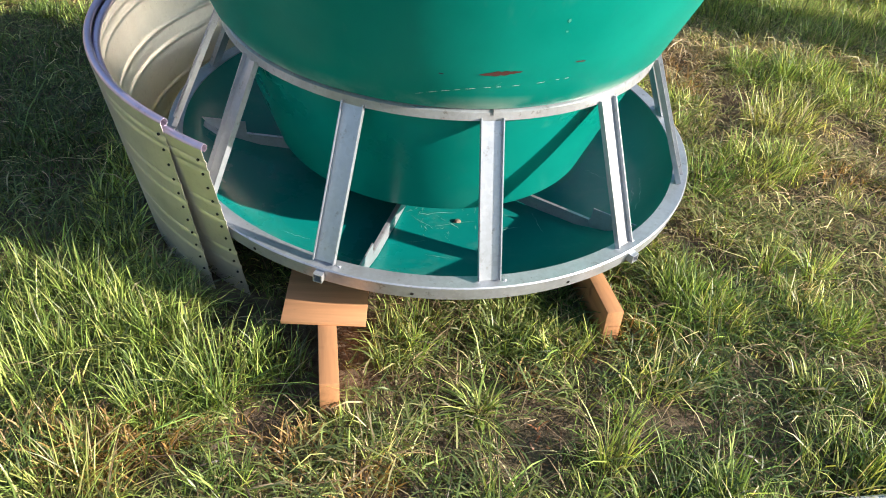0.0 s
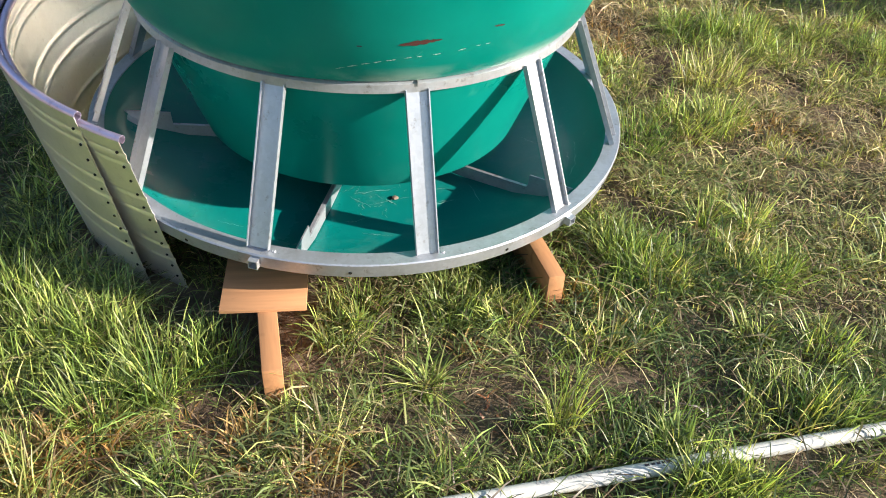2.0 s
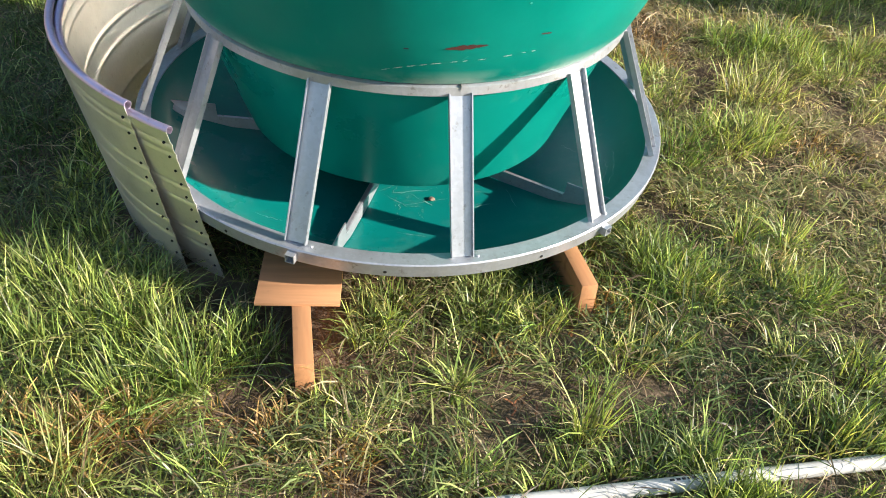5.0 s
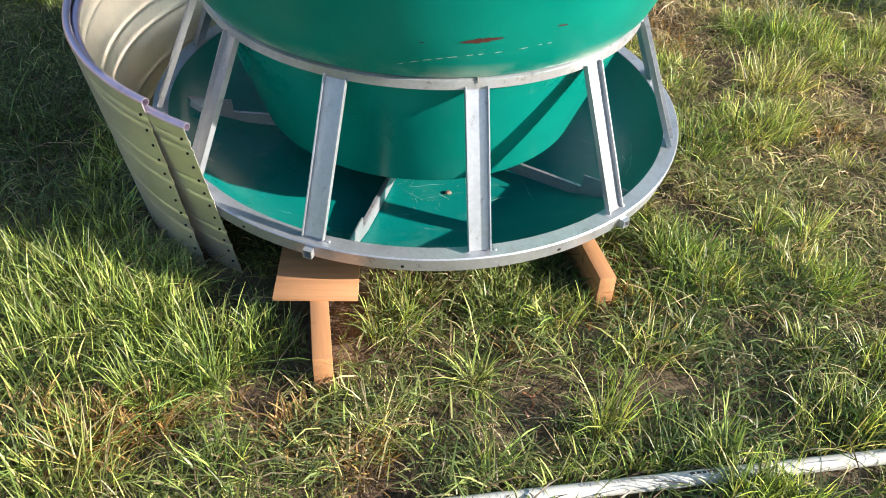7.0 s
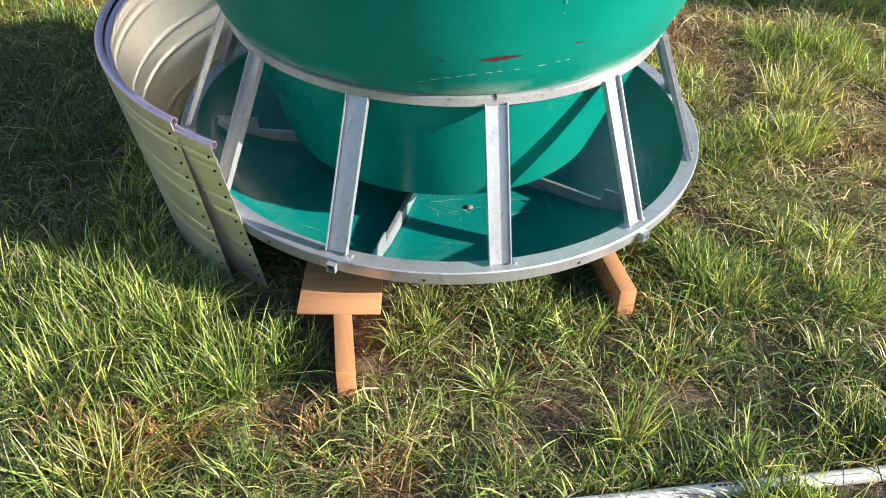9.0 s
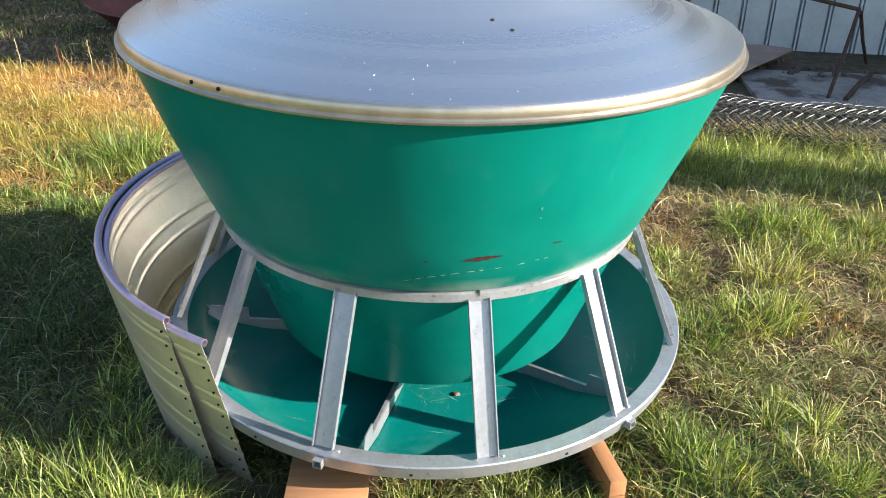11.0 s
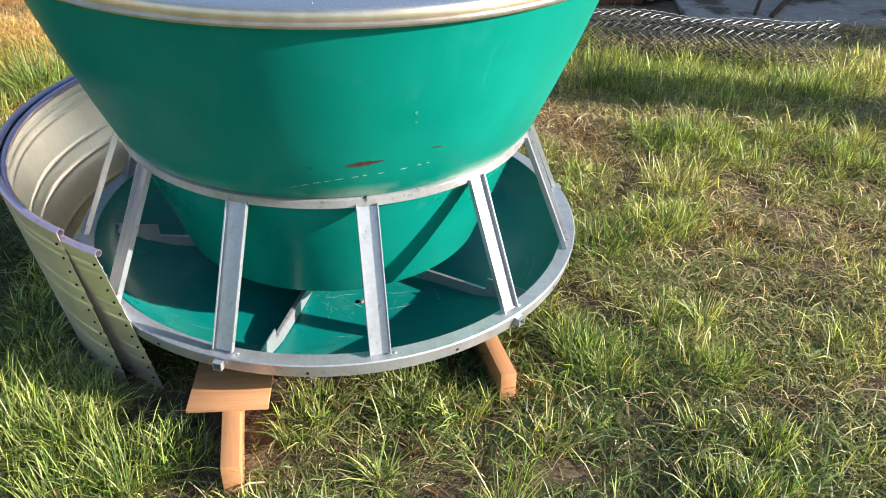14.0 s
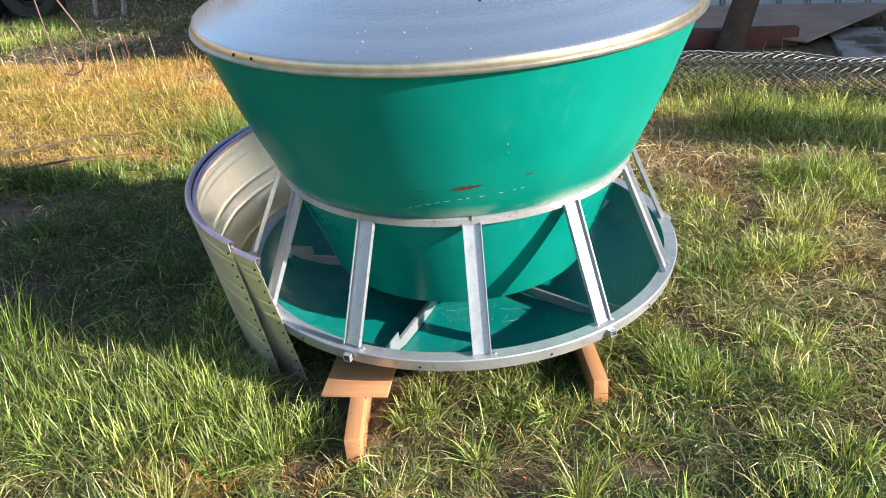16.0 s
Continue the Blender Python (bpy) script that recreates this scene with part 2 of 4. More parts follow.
TURF = blades("turf", [(0.0, (0.09, 0.155, 0.036)), (0.4, (0.26, 0.37, 0.085)), (0.7, (0.49, 0.51, 0.15)), (1.0, (0.64, 0.52, 0.31))])
GOLDEN = blades("golden_grass", [(0.0, (0.34, 0.33, 0.075)), (0.45, (0.64, 0.46, 0.13)), (0.8, (0.76, 0.47, 0.18)), (1.0, (0.82, 0.55, 0.31))], (0.55, 1.1, 1.45))
MATGRASS = blades("matted_grass", [(0.0, (0.06, 0.09, 0.03)), (0.4, (0.19, 0.26, 0.078)), (0.7, (0.37, 0.385, 0.14)), (1.0, (0.56, 0.46, 0.28))], (0.35, 1.1, 2.2))
# pale pieces that lift the shaded yard's tone in place of bounced light
LITTER = blades("litter", [(0.0, (0.2, 0.165, 0.11)), (1.0, (0.42, 0.34, 0.25))])
RUSSET = blades("russet_leaves", [(0.0, (0.16, 0.06, 0.03)), (0.6, (0.4, 0.17, 0.08)), (1.0, (0.55, 0.33, 0.18))])
STRAWS = blades("straws", [(0.0, (0.26, 0.17, 0.09)), (0.5, (0.56, 0.41, 0.23)), (1.0, (0.82, 0.63, 0.42))])
ORANGE = blades("dead_orange_grass", [(0.0, (0.28, 0.15, 0.06)), (0.6, (0.5, 0.32, 0.12)), (1.0, (0.66, 0.52, 0.25))])
WEEDS = blades("shade_weeds", [(0.0, (0.08, 0.14, 0.045)), (0.5, (0.18, 0.21, 0.08)), (1.0, (0.40, 0.33, 0.22))])
THATCH = blades("thatch", [(0.0, (0.055, 0.033, 0.018)), (0.5, (0.14, 0.09, 0.05)), (0.8, (0.27, 0.19, 0.11)), (1.0, (0.5, 0.39, 0.25))])


# ---- builders ----
def empty(name, at=(0, 0, 0)):
    ob = new(name)
    ob.location = at
    return ob


def mesh_object(name, bm, mat, smooth=True):
    bmesh.ops.recalc_face_normals(bm, faces=bm.faces)
    me = bpy.data.meshes.new(name)
    bm.to_mesh(me)
    bm.free()
    me.materials.append(mat)
    if smooth:
        me.shade_smooth()
        me.set_sharp_from_angle(angle=radians(38))
    return new(name, me)


def part(name, bm, mat, parent, label="", smooth=True):
    ob = mesh_object(name, bm, mat, smooth)
    ob.parent = parent
    return tagged(ob, label)


def again(ob, m, parent):
    """Another part on the same mesh."""
    o = new(ob.name.split(".")[0], ob.data)
    o.parent, o.matrix_basis = parent, m
    return o


def lathe(profile, n=128, a0=0.0, a1=2 * math.pi, bm=None, centre=(0, 0)):
    """A closed profile of (radius, height) turned about z; angles from -y towards +x."""
    bm = bm or bmesh.new()
    full = abs(a1 - a0 - 2 * math.pi) < 1e-6
    rings = []
    for i in range(n if full else n + 1):
        a = a0 + (a1 - a0) * i / n
        rings.append([bm.verts.new((centre[0] + r * math.sin(a), centre[1] - r * math.cos(a), z)) for r, z in profile])
    k = len(profile)
    for i in range(n):
        p, q = rings[i], rings[(i + 1) % len(rings)]
        for j in range(k):
            bm.faces.new((p[j], p[(j + 1) % k], q[(j + 1) % k], q[j]))
    if not full:
        bm.faces.new(rings[0]), bm.faces.new(rings[-1])
    return bm


def shell(line, thick):
    """A profile line made into a closed one by a thickness to its left."""
    out = []
    for i, (r, z) in enumerate(line):
        p, q = line[max(0, i - 1)], line[min(len(line) - 1, i + 1)]
        d = Vector((q[0] - p[0], q[1] - p[1])).normalized()
        out.append((max(0.0005, r - d.y * thick), z + d.x * thick))
    return list(line) + out[::-1]


def box(sx, sy, sz, m=Matrix(), bevel=0.0, bm=None):
    bm = bm or bmesh.new()
    made = bmesh.ops.create_cube(bm, size=1)["verts"]
    bmesh.ops.transform(bm, matrix=m @ Matrix.Diagonal((sx, sy, sz, 1)), verts=made)
    if bevel:
        edges = list({e for v in made for e in v.link_edges})
        bmesh.ops.bevel(bm, geom=edges, offset=bevel, segments=2, affect="EDGES", profile=0.5)
    return bm


def extruded(outline, length, m=Matrix(), bm=None):
    """An outline in x and y, drawn out along z."""
    bm = bm or bmesh.new()
    lo = [bm.verts.new(m @ Vector((x, y, 0))) for x, y in outline]
    hi = [bm.verts.new(m @ Vector((x, y, length))) for x, y in outline]
    k = len(outline)
    for i in range(k):
        bm.faces.new((lo[i], lo[(i + 1) % k], hi[(i + 1) % k], hi[i]))
    bm.faces.new(lo[::-1]), bm.faces.new(hi)
    return bm


def tube(points, radius, sides=8, bm=None):
    """A round bar through the points."""
    bm = bm or bmesh.new()
    pts, rings = [Vector(p) for p in points], []
    up = Vector((0.13, 0.29, 0.95))
    for i, p in enumerate(pts):
        d = (pts[min(i + 1, len(pts) - 1)] - pts[max(i - 1, 0)]).normalized()
        s = d.cross(up).normalized()
        u = s.cross(d)
        r = radius[i] if isinstance(radius, (list, tuple)) else radius
        rings.append([bm.verts.new(p + r * (math.cos(2 * math.pi * j / sides) * s + math.sin(2 * math.pi * j / sides) * u)) for j in range(sides)])
    for p, q in zip(rings, rings[1:]):
        for j in range(sides):
            bm.faces.new((p[j], p[(j + 1) % sides], q[(j + 1) % sides], q[j]))
    bm.faces.new(rings[0][::-1]), bm.faces.new(rings[-1])
    return bm


def about(angle, r=0.0, z=0.0):
    """The frame at an angle round the feeder: x sideways, -y outwards."""
    return pose(0, 0, 0, 0, 0, angle) @ pose(0, -r, z)


# ---- ground ----
def spread(n, near, far):
    u = np.linspace(-1, 1, n)
    return np.sign(u) * (near * np.abs(u) + (far - near) * np.abs(u) ** 6)


def build_ground():
    g = spread(220, 7, 260)
    bm = bmesh.new()
    rows = []
    for y in g:
        row = []
        for x in g:
            d = math.hypot(x, y)
            h = 0.018 * noise.noise((x * 1.7, y * 1.7, 0)) + 0.010 * noise.noise((x * 6, y * 6, 3)) if d < 12 else 0
            if d < 0.9:
                h *= 0.3
            row.append(bm.verts.new((x, y, h - 0.006)))
        rows.append(row)
    for a, b in zip(rows, rows[1:]):
        for i in range(len(g) - 1):
            bm.faces.new((a[i], a[i + 1], b[i + 1], b[i]))
    return tagged(mesh_object("ground", bm, SOIL), "brown soil with sparse thatch under rough grass", "ground", kind="structure")


build_ground()

# ---- the feeder ----
TILT = pose(0.004, -0.011, 0.2006, 3.245, 1.047, 0.03) @ pose(0, 0, -0.165)
feeder = tagged(empty("livestock_feeder"), "round green and galvanised steel livestock feeder on timber blocks", "feeder")
feeder.matrix_basis = TILT
POST_A, POST_N = -48.1, 12

pan_line = [(0.001, 0.066), (0.25, 0.067), (0.38, 0.072), (0.46, 0.083), (0.53, 0.105), (0.575, 0.136), (0.602, 0.172), (0.613, 0.196)]
pan = part("pan", lathe(shell(pan_line, 0.003)), GREEN_PAN, feeder, "shallow dished green steel pan, scratched inside")
rim = part("rim", lathe([(0.611, 0.2), (0.645, 0.2005), (0.6475, 0.198), (0.6415, 0.166), (0.6385, 0.165), (0.638, 0.167), (0.6435, 0.1955), (0.611, 0.1965)]), GALV, feeder, "galvanised steel angle rim with bolt holes")
part("inner_cone", lathe(shell([(0.488, 0.500), (0.384, 0.200), (0.381, 0.1965)], 0.002)), GREEN, feeder, "green inner cone tapering to the pan")
ring = part("ring", lathe([(0.480, 0.506), (0.490, 0.5065), (0.4985, 0.501), (0.500, 0.4845), (0.497, 0.4835), (0.4945, 0.498), (0.480, 0.502)]), GALV, feeder, "galvanised steel ring band with a seam")
HOP = [(0.4885, 0.506), (0.497, 0.508), (0.515, 0.531), (0.5555, 0.63), (0.594, 0.73), (0.625, 0.82), (0.6535, 0.905)]
hopper = part("hopper", lathe(shell(HOP, 0.002)), GREEN_HOPPER, feeder, "green tapered steel hopper with red scratches")
lid_line = [(0.002, 1.128), (0.02, 1.122), (0.30, 1.035), (0.55, 0.962), (0.62, 0.9395), (0.645, 0.931), (0.6535, 0.9278), (0.6568, 0.925), (0.658, 0.9215), (0.6605, 0.9095), (0.6600, 0.9075), (0.6612, 0.9062), (0.6645, 0.906), (0.667, 0.904), (0.667, 0.9015), (0.6655, 0.8995), (0.660, 0.8995)]
lid = part("lid", lathe(shell(lid_line, -0.0025), 160), LIDSTEEL, feeder, "galvanised conical lid with a rolled skirt")


def radius_at(line, z):
    for (r0, z0), (r1, z1) in zip(line, line[1:]):
        if min(z0, z1) <= z <= max(z0, z1):
            return r0 + (r1 - r0) * (z - z0) / (z1 - z0)
    return line[-1][0]


def height_at(line, r):
    return radius_at([(b, a) for a, b in line], r)


def patch(a0, z0, a1, z1, wide, rough=0.5, proud=0.0009, n=14, seed=0):
    """A worn streak on the hopper from one place to another, ragged at its edges."""
    rng = random.Random(seed)
    bm = bmesh.new()
    last = None
    for i in range(n + 1):
        u = i / n
        a, z = radians(a0 + (a1 - a0) * u), z0 + (z1 - z0) * u
        w = wide * max(0.04, math.sin(math.pi * min(1, max(0, u))) ** 0.6) * (1 - rough * rng.random())
        pair = []
        for zz in (z - w / 2, z + w / 2):
            r = radius_at(HOP, zz) + proud
            pair.append(bm.verts.new((r * math.sin(a), -r * math.cos(a), zz)))
        if last:
            bm.faces.new((last[0], pair[0], pair[1], last[1]))
        last = pair
    return bm


part("red_scratch", patch(6.8, 0.601, 14.8, 0.6085, 0.0125, 0.5, seed=3), RED, hopper, "rusty red scratch")
part("dark_mark", patch(-0.7, 0.599, 0.5, 0.5985, 0.004, 0.6, seed=8, n=6), INK, hopper)
part("red_scratch", patch(24.6, 0.623, 26.9, 0.622, 0.005, 0.5, seed=4), RED, hopper, "small red scratch")
for i, (a0, z0, a1, z1) in enumerate(((-4.75, 0.543, -2.9, 0.549), (-2.5, 0.550, -0.4, 0.555), (0.2, 0.557, 2.0, 0.560), (2.5, 0.561, 4.0, 0.564), (4.6, 0.565, 6.8, 0.568), (8.2, 0.570, 9.8, 0.5715), (10.6, 0.572, 11.6, 0.573), (13.6, 0.574, 15.2, 0.5755), (18.5, 0.578, 20.2, 0.580), (22.2, 0.5825, 23.2, 0.583), (24.2, 0.583, 25.2, 0.584))):
    part("pale_scratch", patch(a0, z0, a1, z1, 0.0022, 0.8, seed=20 + i, n=8), SCUFF, hopper)
for i, (a0, z0, a1, z1, w) in enumerate(((19.3, 0.718, 19.9, 0.716, 0.012), (19.7, 0.695, 20.2, 0.694, 0.006), (10.4, 0.574, 11.6, 0.585, 0.0018))):
    part("pale_chip", patch(a0, z0, a1, z1, w, 0.8, seed=50 + i, n=6), CHIP, hopper)

def pan_mark(a0, r0, a1, r1, wide, seed):
    """A thin scrape on the pan's floor."""
    rng = random.Random(seed)
    p, q = [Vector((r * math.sin(radians(a)), -r * math.cos(radians(a)), 0)) for a, r in ((a0, r0), (a1, r1))]
    side = (q - p).cross(Vector((0, 0, 1))).normalized()
    bm, last = bmesh.new(), None
    for i in range(9):
        u = i / 8
        c = p.lerp(q, u) + side * rng.uniform(-1, 1) * 0.003
        w = wide * (0.25 + rng.random()) * math.sin(math.pi * (0.06 + 0.88 * u))
        pair = []
        for k in (-0.5, 0.5):
            v = c + side * w * k
            v.z = height_at(pan_line, math.hypot(v.x, v.y)) + 0.0008 + 0.003
            pair.append(bm.verts.new(v))
        if last:
            bm.faces.new((last[0], pair[0], pair[1], last[1]))
        last = pair
    return bm


for i, (a0, r0, a1, r1, w) in enumerate(((-8, 0.25, 4, 0.30, 0.0018), (-4, 0.245, 18, 0.235, 0.003), (12, 0.27, 16, 0.30, 0.0035), (3, 0.29, 26, 0.28, 0.002), (30, 0.26, 42, 0.30, 0.003), (26, 0.33, 40, 0.35, 0.0035), (45, 0.40, 52, 0.33, 0.002), (70, 0.50, 84, 0.47, 0.0015), (84, 0.47, 90, 0.42, 0.0012), (-40, 0.50, -33, 0.47, 0.0025), (-28, 0.49, -26, 0.52, 0.003), (0, 0.40, 9, 0.42, 0.0015), (-6, 0.36, 2, 0.345, 0.0012), (82, 0.545, 77, 0.55, 0.0018), (77, 0.55, 71, 0.553, 0.002), (71, 0.553, 65, 0.55, 0.0018), (79, 0.53, 73, 0.536, 0.0014), (73, 0.536, 67, 0.535, 0.0014))):
    part("scrape", pan_mark(a0, r0, a1, r1, 0.7 * w, 70 + i), SCRAPE, pan)

rng = random.Random(31)
for i in range(22):
    a, r = rng.uniform(-9, 34), rng.uniform(0.215, 0.33)
    part("scrape", pan_mark(a, r, a + rng.uniform(-6, 6), r + rng.uniform(-0.03, 0.03), rng.uniform(0.0006, 0.0014), 110 + i), SCRAPE, pan)

# holes and flecks on the lid, the ring's seam, the rim's bolt holes
HOLE_MESH = part("bolt_hole", tube([(0, 0, -0.001), (0, 0, 0.0012)], 0.0036, 12), HOLE, lid)


def on_lid(angle, r, proud=0.0):
    z = height_at(lid_line, r)
    slope = math.degrees(math.atan2(height_at(lid_line, r - 0.01) - height_at(lid_line, r + 0.01), 0.02))
    return pose(0, 0, 0, 0, 0, angle) @ pose(0, -r, z + proud, slope, 0, 0)


HOLE_MESH.matrix_basis = on_lid(14.3, 0.417)
again(HOLE_MESH, on_lid(17.5, 0.452), lid)
for a in (-35.9, -30.5):
    again(HOLE_MESH, pose(0, 0, 0, 0, 0, a) @ pose(0, -0.6595, 0.9155, 80, 0, 0), lid)
for a in (-62.5, -32.1, -1.7, 27.2, 57.5, 88):
    again(HOLE_MESH, pose(0, 0, 0, 0, 0, a) @ pose(0, -0.6435, 0.178, 100, 0, 0), rim)
rng = random.Random(8)
fleck = None
spots = [(-30.7, 0.436), (-8.5, 0.589), (-2.5, 0.593), (-0.5, 0.556), (6.2, 0.487), (-9.5, 0.525), (-14.6, 0.549), (12.5, 0.623), (-2.3, 0.63), (-27.5, 0.61), (-8.3, 0.625), (3.2, 0.609)]
spots += [(rng.gauss(-3, 9), rng.uniform(0.48, 0.64)) for _ in range(9)]
for k, (a, r) in enumerate(spots):
    sx, sy = rng.uniform(0.5, 1.1), rng.uniform(0.5, 1.9)
    m = on_lid(a, r, 0.0004) @ pose(0, 0, 0, 0, 0, rng.uniform(-60, 60)) @ Matrix.Diagonal((sx, sy, 1, 1)) @ Matrix.Scale(0.62 if k < 4 else 0.4, 4)
    if fleck is None:
        fleck = part("fleck", tube([(0, 0, -0.0004), (0, 0, 0.0004)], 0.0018, 7), SPECK, lid, "white fleck")
        fleck.matrix_basis = m
    else:
        again(fleck, m, lid)
part("seam", box(0.0009, 0.018, 0.010, pose(0, 0, 0, 0, 0, 12.0) @ pose(0, -0.4925, 0.5015, 0, 0, 0)), DULL, ring)


def post_mesh():
    w, lip, t = 0.0225, 0.012, 0.0022
    outline = [(-w, 0), (w, 0), (w, lip), (w - t, lip), (w - t, t), (-w + t, t), (-w + t, lip), (-w, lip)]
    foot, head = Vector((0, -0.624, 0.2)), Vector((0, -0.495, 0.488))
    d = head - foot
    zax, xax = d.normalized(), Vector((1, 0, 0))
    yax = zax.cross(xax)
    if yax.y > 0:
        yax = -yax
    m = Matrix((xax, yax, zax)).transposed().to_4x4()
    return extruded(outline, d.length, Matrix.Translation(foot) @ m)


first = part("post", post_mesh(), GALV, feeder, "galvanised channel post", smooth=False)
first.matrix_basis = about(POST_A)
bolt = part("bolt", lathe([(0.0003, 0.0), (0.004, 0.0), (0.004, 0.0018), (0.003, 0.0028), (0.0003, 0.003)], 10), GALV, feeder)
bolt.matrix_basis = about(POST_A + 2.9, 0.628, 0.2003)
for k in range(1, POST_N):
    again(bolt, about(POST_A + 30 * k + 2.9, 0.628, 0.2003), feeder)
for k in range(1, POST_N):
    again(first, about(POST_A + 30 * k), feeder)


def socket_mesh():
    s, q = 0.0095, 0.0075
    outer, inner = [(-s, -s), (s, -s), (s, s), (-s, s)], [(-q, -q), (q, -q), (q, q), (-q, q)]
    bm = bmesh.new()
    m = pose(0, -0.640, 0.183, 90, 0, 0)
    V = [[bm.verts.new(m @ Vector((x, y, z))) for x, y in o] for o, z in ((outer, 0), (outer, 0.02), (inner, 0.02), (inner, 0.004))]
    for a, b in zip(V, V[1:]):
        for i in range(4):
            bm.faces.new((a[i], a[(i + 1) % 4], b[(i + 1) % 4], b[i]))
    bm.faces.new(V[0]), bm.faces.new(V[-1])
    return bm


sock = part("socket", socket_mesh(), GALV, feeder, "small square galvanised socket", smooth=False)
sock.matrix_basis = about(POST_A + 30)
for k in (3, 5, 7, 9, 11):
    again(sock, about(POST_A + 30 * k + 0.6), feeder)


def bracket_mesh():
    """An angle bar that rises outwards from the pan's floor, stepped up at its outer end."""
    bm = bmesh.new()
    web = [(0.12, 0.070), (0.12, 0.0985), (0.475, 0.1185), (0.4765, 0.150), (0.585, 0.156), (0.573, 0.140), (0.52, 0.106), (0.44, 0.085), (0.3, 0.074)]
    side = [[bm.verts.new((x, -r, z)) for r, z in web] for x in (-0.0015, 0.0015)]
    k = len(web)
    for i in range(k):
        bm.faces.new((side[0][i], side[0][(i + 1) % k], side[1][(i + 1) % k], side[1][i]))
    bm.faces.new(side[0]), bm.faces.new(side[1][::-1])
    m = pose(0.0045, -0.297, 0.1085, -3.2, 0, 0)
    box(0.008, 0.354, 0.003, m, 0, bm)
    box(0.022, 0.05, 0.003, pose(0.0115, -0.566, 0.134, -38, 0, 0), 0, bm)
    return bm


bar = part("bracket", bracket_mesh(), GALV, feeder, "galvanised radial angle bracket with a raised end", smooth=False)
bar.matrix_basis = about(-13.4) @ Matrix.Diagonal((-1, 1, 1, 1))
for a, side in ((55.5, -1), (128, -1), (201, 1), (-88, 1)):
    again(bar, about(a) @ Matrix.Diagonal((side, 1, 1, 1)), feeder)

# ---- timbers ----
timber_a = tagged(mesh_object("timber_block", box(0.037, 0.62, 0.09, pose(0, 0.31, 0.045), 0.0015), PINE), "raw orange pine timber on edge under the feeder", "timber", "timbers under the feeder")
timber_a.matrix_basis = pose(-0.1555, -0.818, -0.004, 0, 0, 9)
copy_thing(timber_a, pose(0.418, -0.562, -0.004, 0, 0, 11))
board = tagged(mesh_object("board", box(0.169, 0.17, 0.008, pose(0, 0.085, 0), 0.0007), PLY), "short raw plywood offcut packing under the rim", "board")
board.matrix_basis = pose(-0.188, -0.660, 0.0903, 0, 0, 2)


# ---- curved sheets ----
def sheet_profile(r_low, r_top, height, thick=0.0012, n=120):
    line = []
    for i in range(n + 1):
        u = i / n
        h = u * height
        down = height - h
        rib = sum(0.0025 * math.exp(-((down - c) / 0.0042) ** 2) for c in (0.033, 0.057, 0.148, 0.195, 0.292, 0.338, 0.41))
        line.append((r_low + (r_top - r_low) * u - rib, h))
    return shell(line, thick)


def bead_profile(r_top, height, thick=0.0012):
    """The rolled upper edge of a sheet."""
    return shell([(r_top - 0.0085 + 0.0085 * math.cos(radians(a)), height + 0.0085 * math.sin(radians(a))) for a in range(0, 271, 30)], thick)


def build_sheet(r_low, r_top, height, a0, a1, label, seat):
    thing = tagged(empty("curved_steel_sheet"), label, "steel sheet", "curved steel sheets")
    thing.matrix_basis = TILT @ seat
    part("sheet", lathe(sheet_profile(r_low, r_top, height), 120, radians(a0), radians(a1)), SHEETSTEEL, thing)
    part("bead", lathe(bead_profile(r_top, height), 120, radians(a0), radians(a1)), BEADSTEEL, thing, "rolled edge of violet-tinted steel")
    hole = None
    for i in range(11):
        down = 0.030 + i * 0.037
        r = r_top + (r_low - r_top) * down / height
        m = pose(0, 0, 0, 0, 0, a1 - 1.4) @ pose(0, -r - 0.0004, height - down, 90, 0, 0)
        if hole is None:
            hole = part("bolt_hole", tube([(0, 0, -0.0012), (0, 0, 0.0018)], 0.0028, 10), HOLE, thing)
            hole.matrix_basis = m
        else:
            again(hole, m, thing)
    return thing


build_sheet(0.597, 0.672, 0.462, -174, -33.4, "curved ribbed galvanised steel sheet leaning round the feeder", pose(-0.133, 0.040, -0.025))
build_sheet(0.569, 0.660, 0.442, -170, -26.7, "second curved galvanised sheet nested inside the first", pose(-0.124, 0.037, -0.011, 1.5))

# ---- pipe ----
pipe = tagged(empty("plastic_pipe", (0.0, -1.089, 0.0195)), "white plastic pipe lying in the grass", "pipe")
part("tube", tube([(-0.7, -0.107, 0), (0.3, 0.0459, 0), (1.0, 0.153, 0), (2.6, 0.398, 0)], 0.0136, 20), PVC, pipe)
rng = random.Random(4)
for x0, x1, mat in ((0.30, 0.44, FADED), (0.495, 0.555, INK), (0.80, 0.95, FADED)):
    x = x0
    while x < x1:
        w = rng.uniform(0.004, 0.009)
        part("print_bar", box(w, 0.0045, 0.0008, pose(x, 0.153 * x + 0.001, 0.0135, 4, 0, 8.7)), mat, pipe, smooth=False)
        x += w + (0.003 if rng.random() < 0.8 else 0.012)

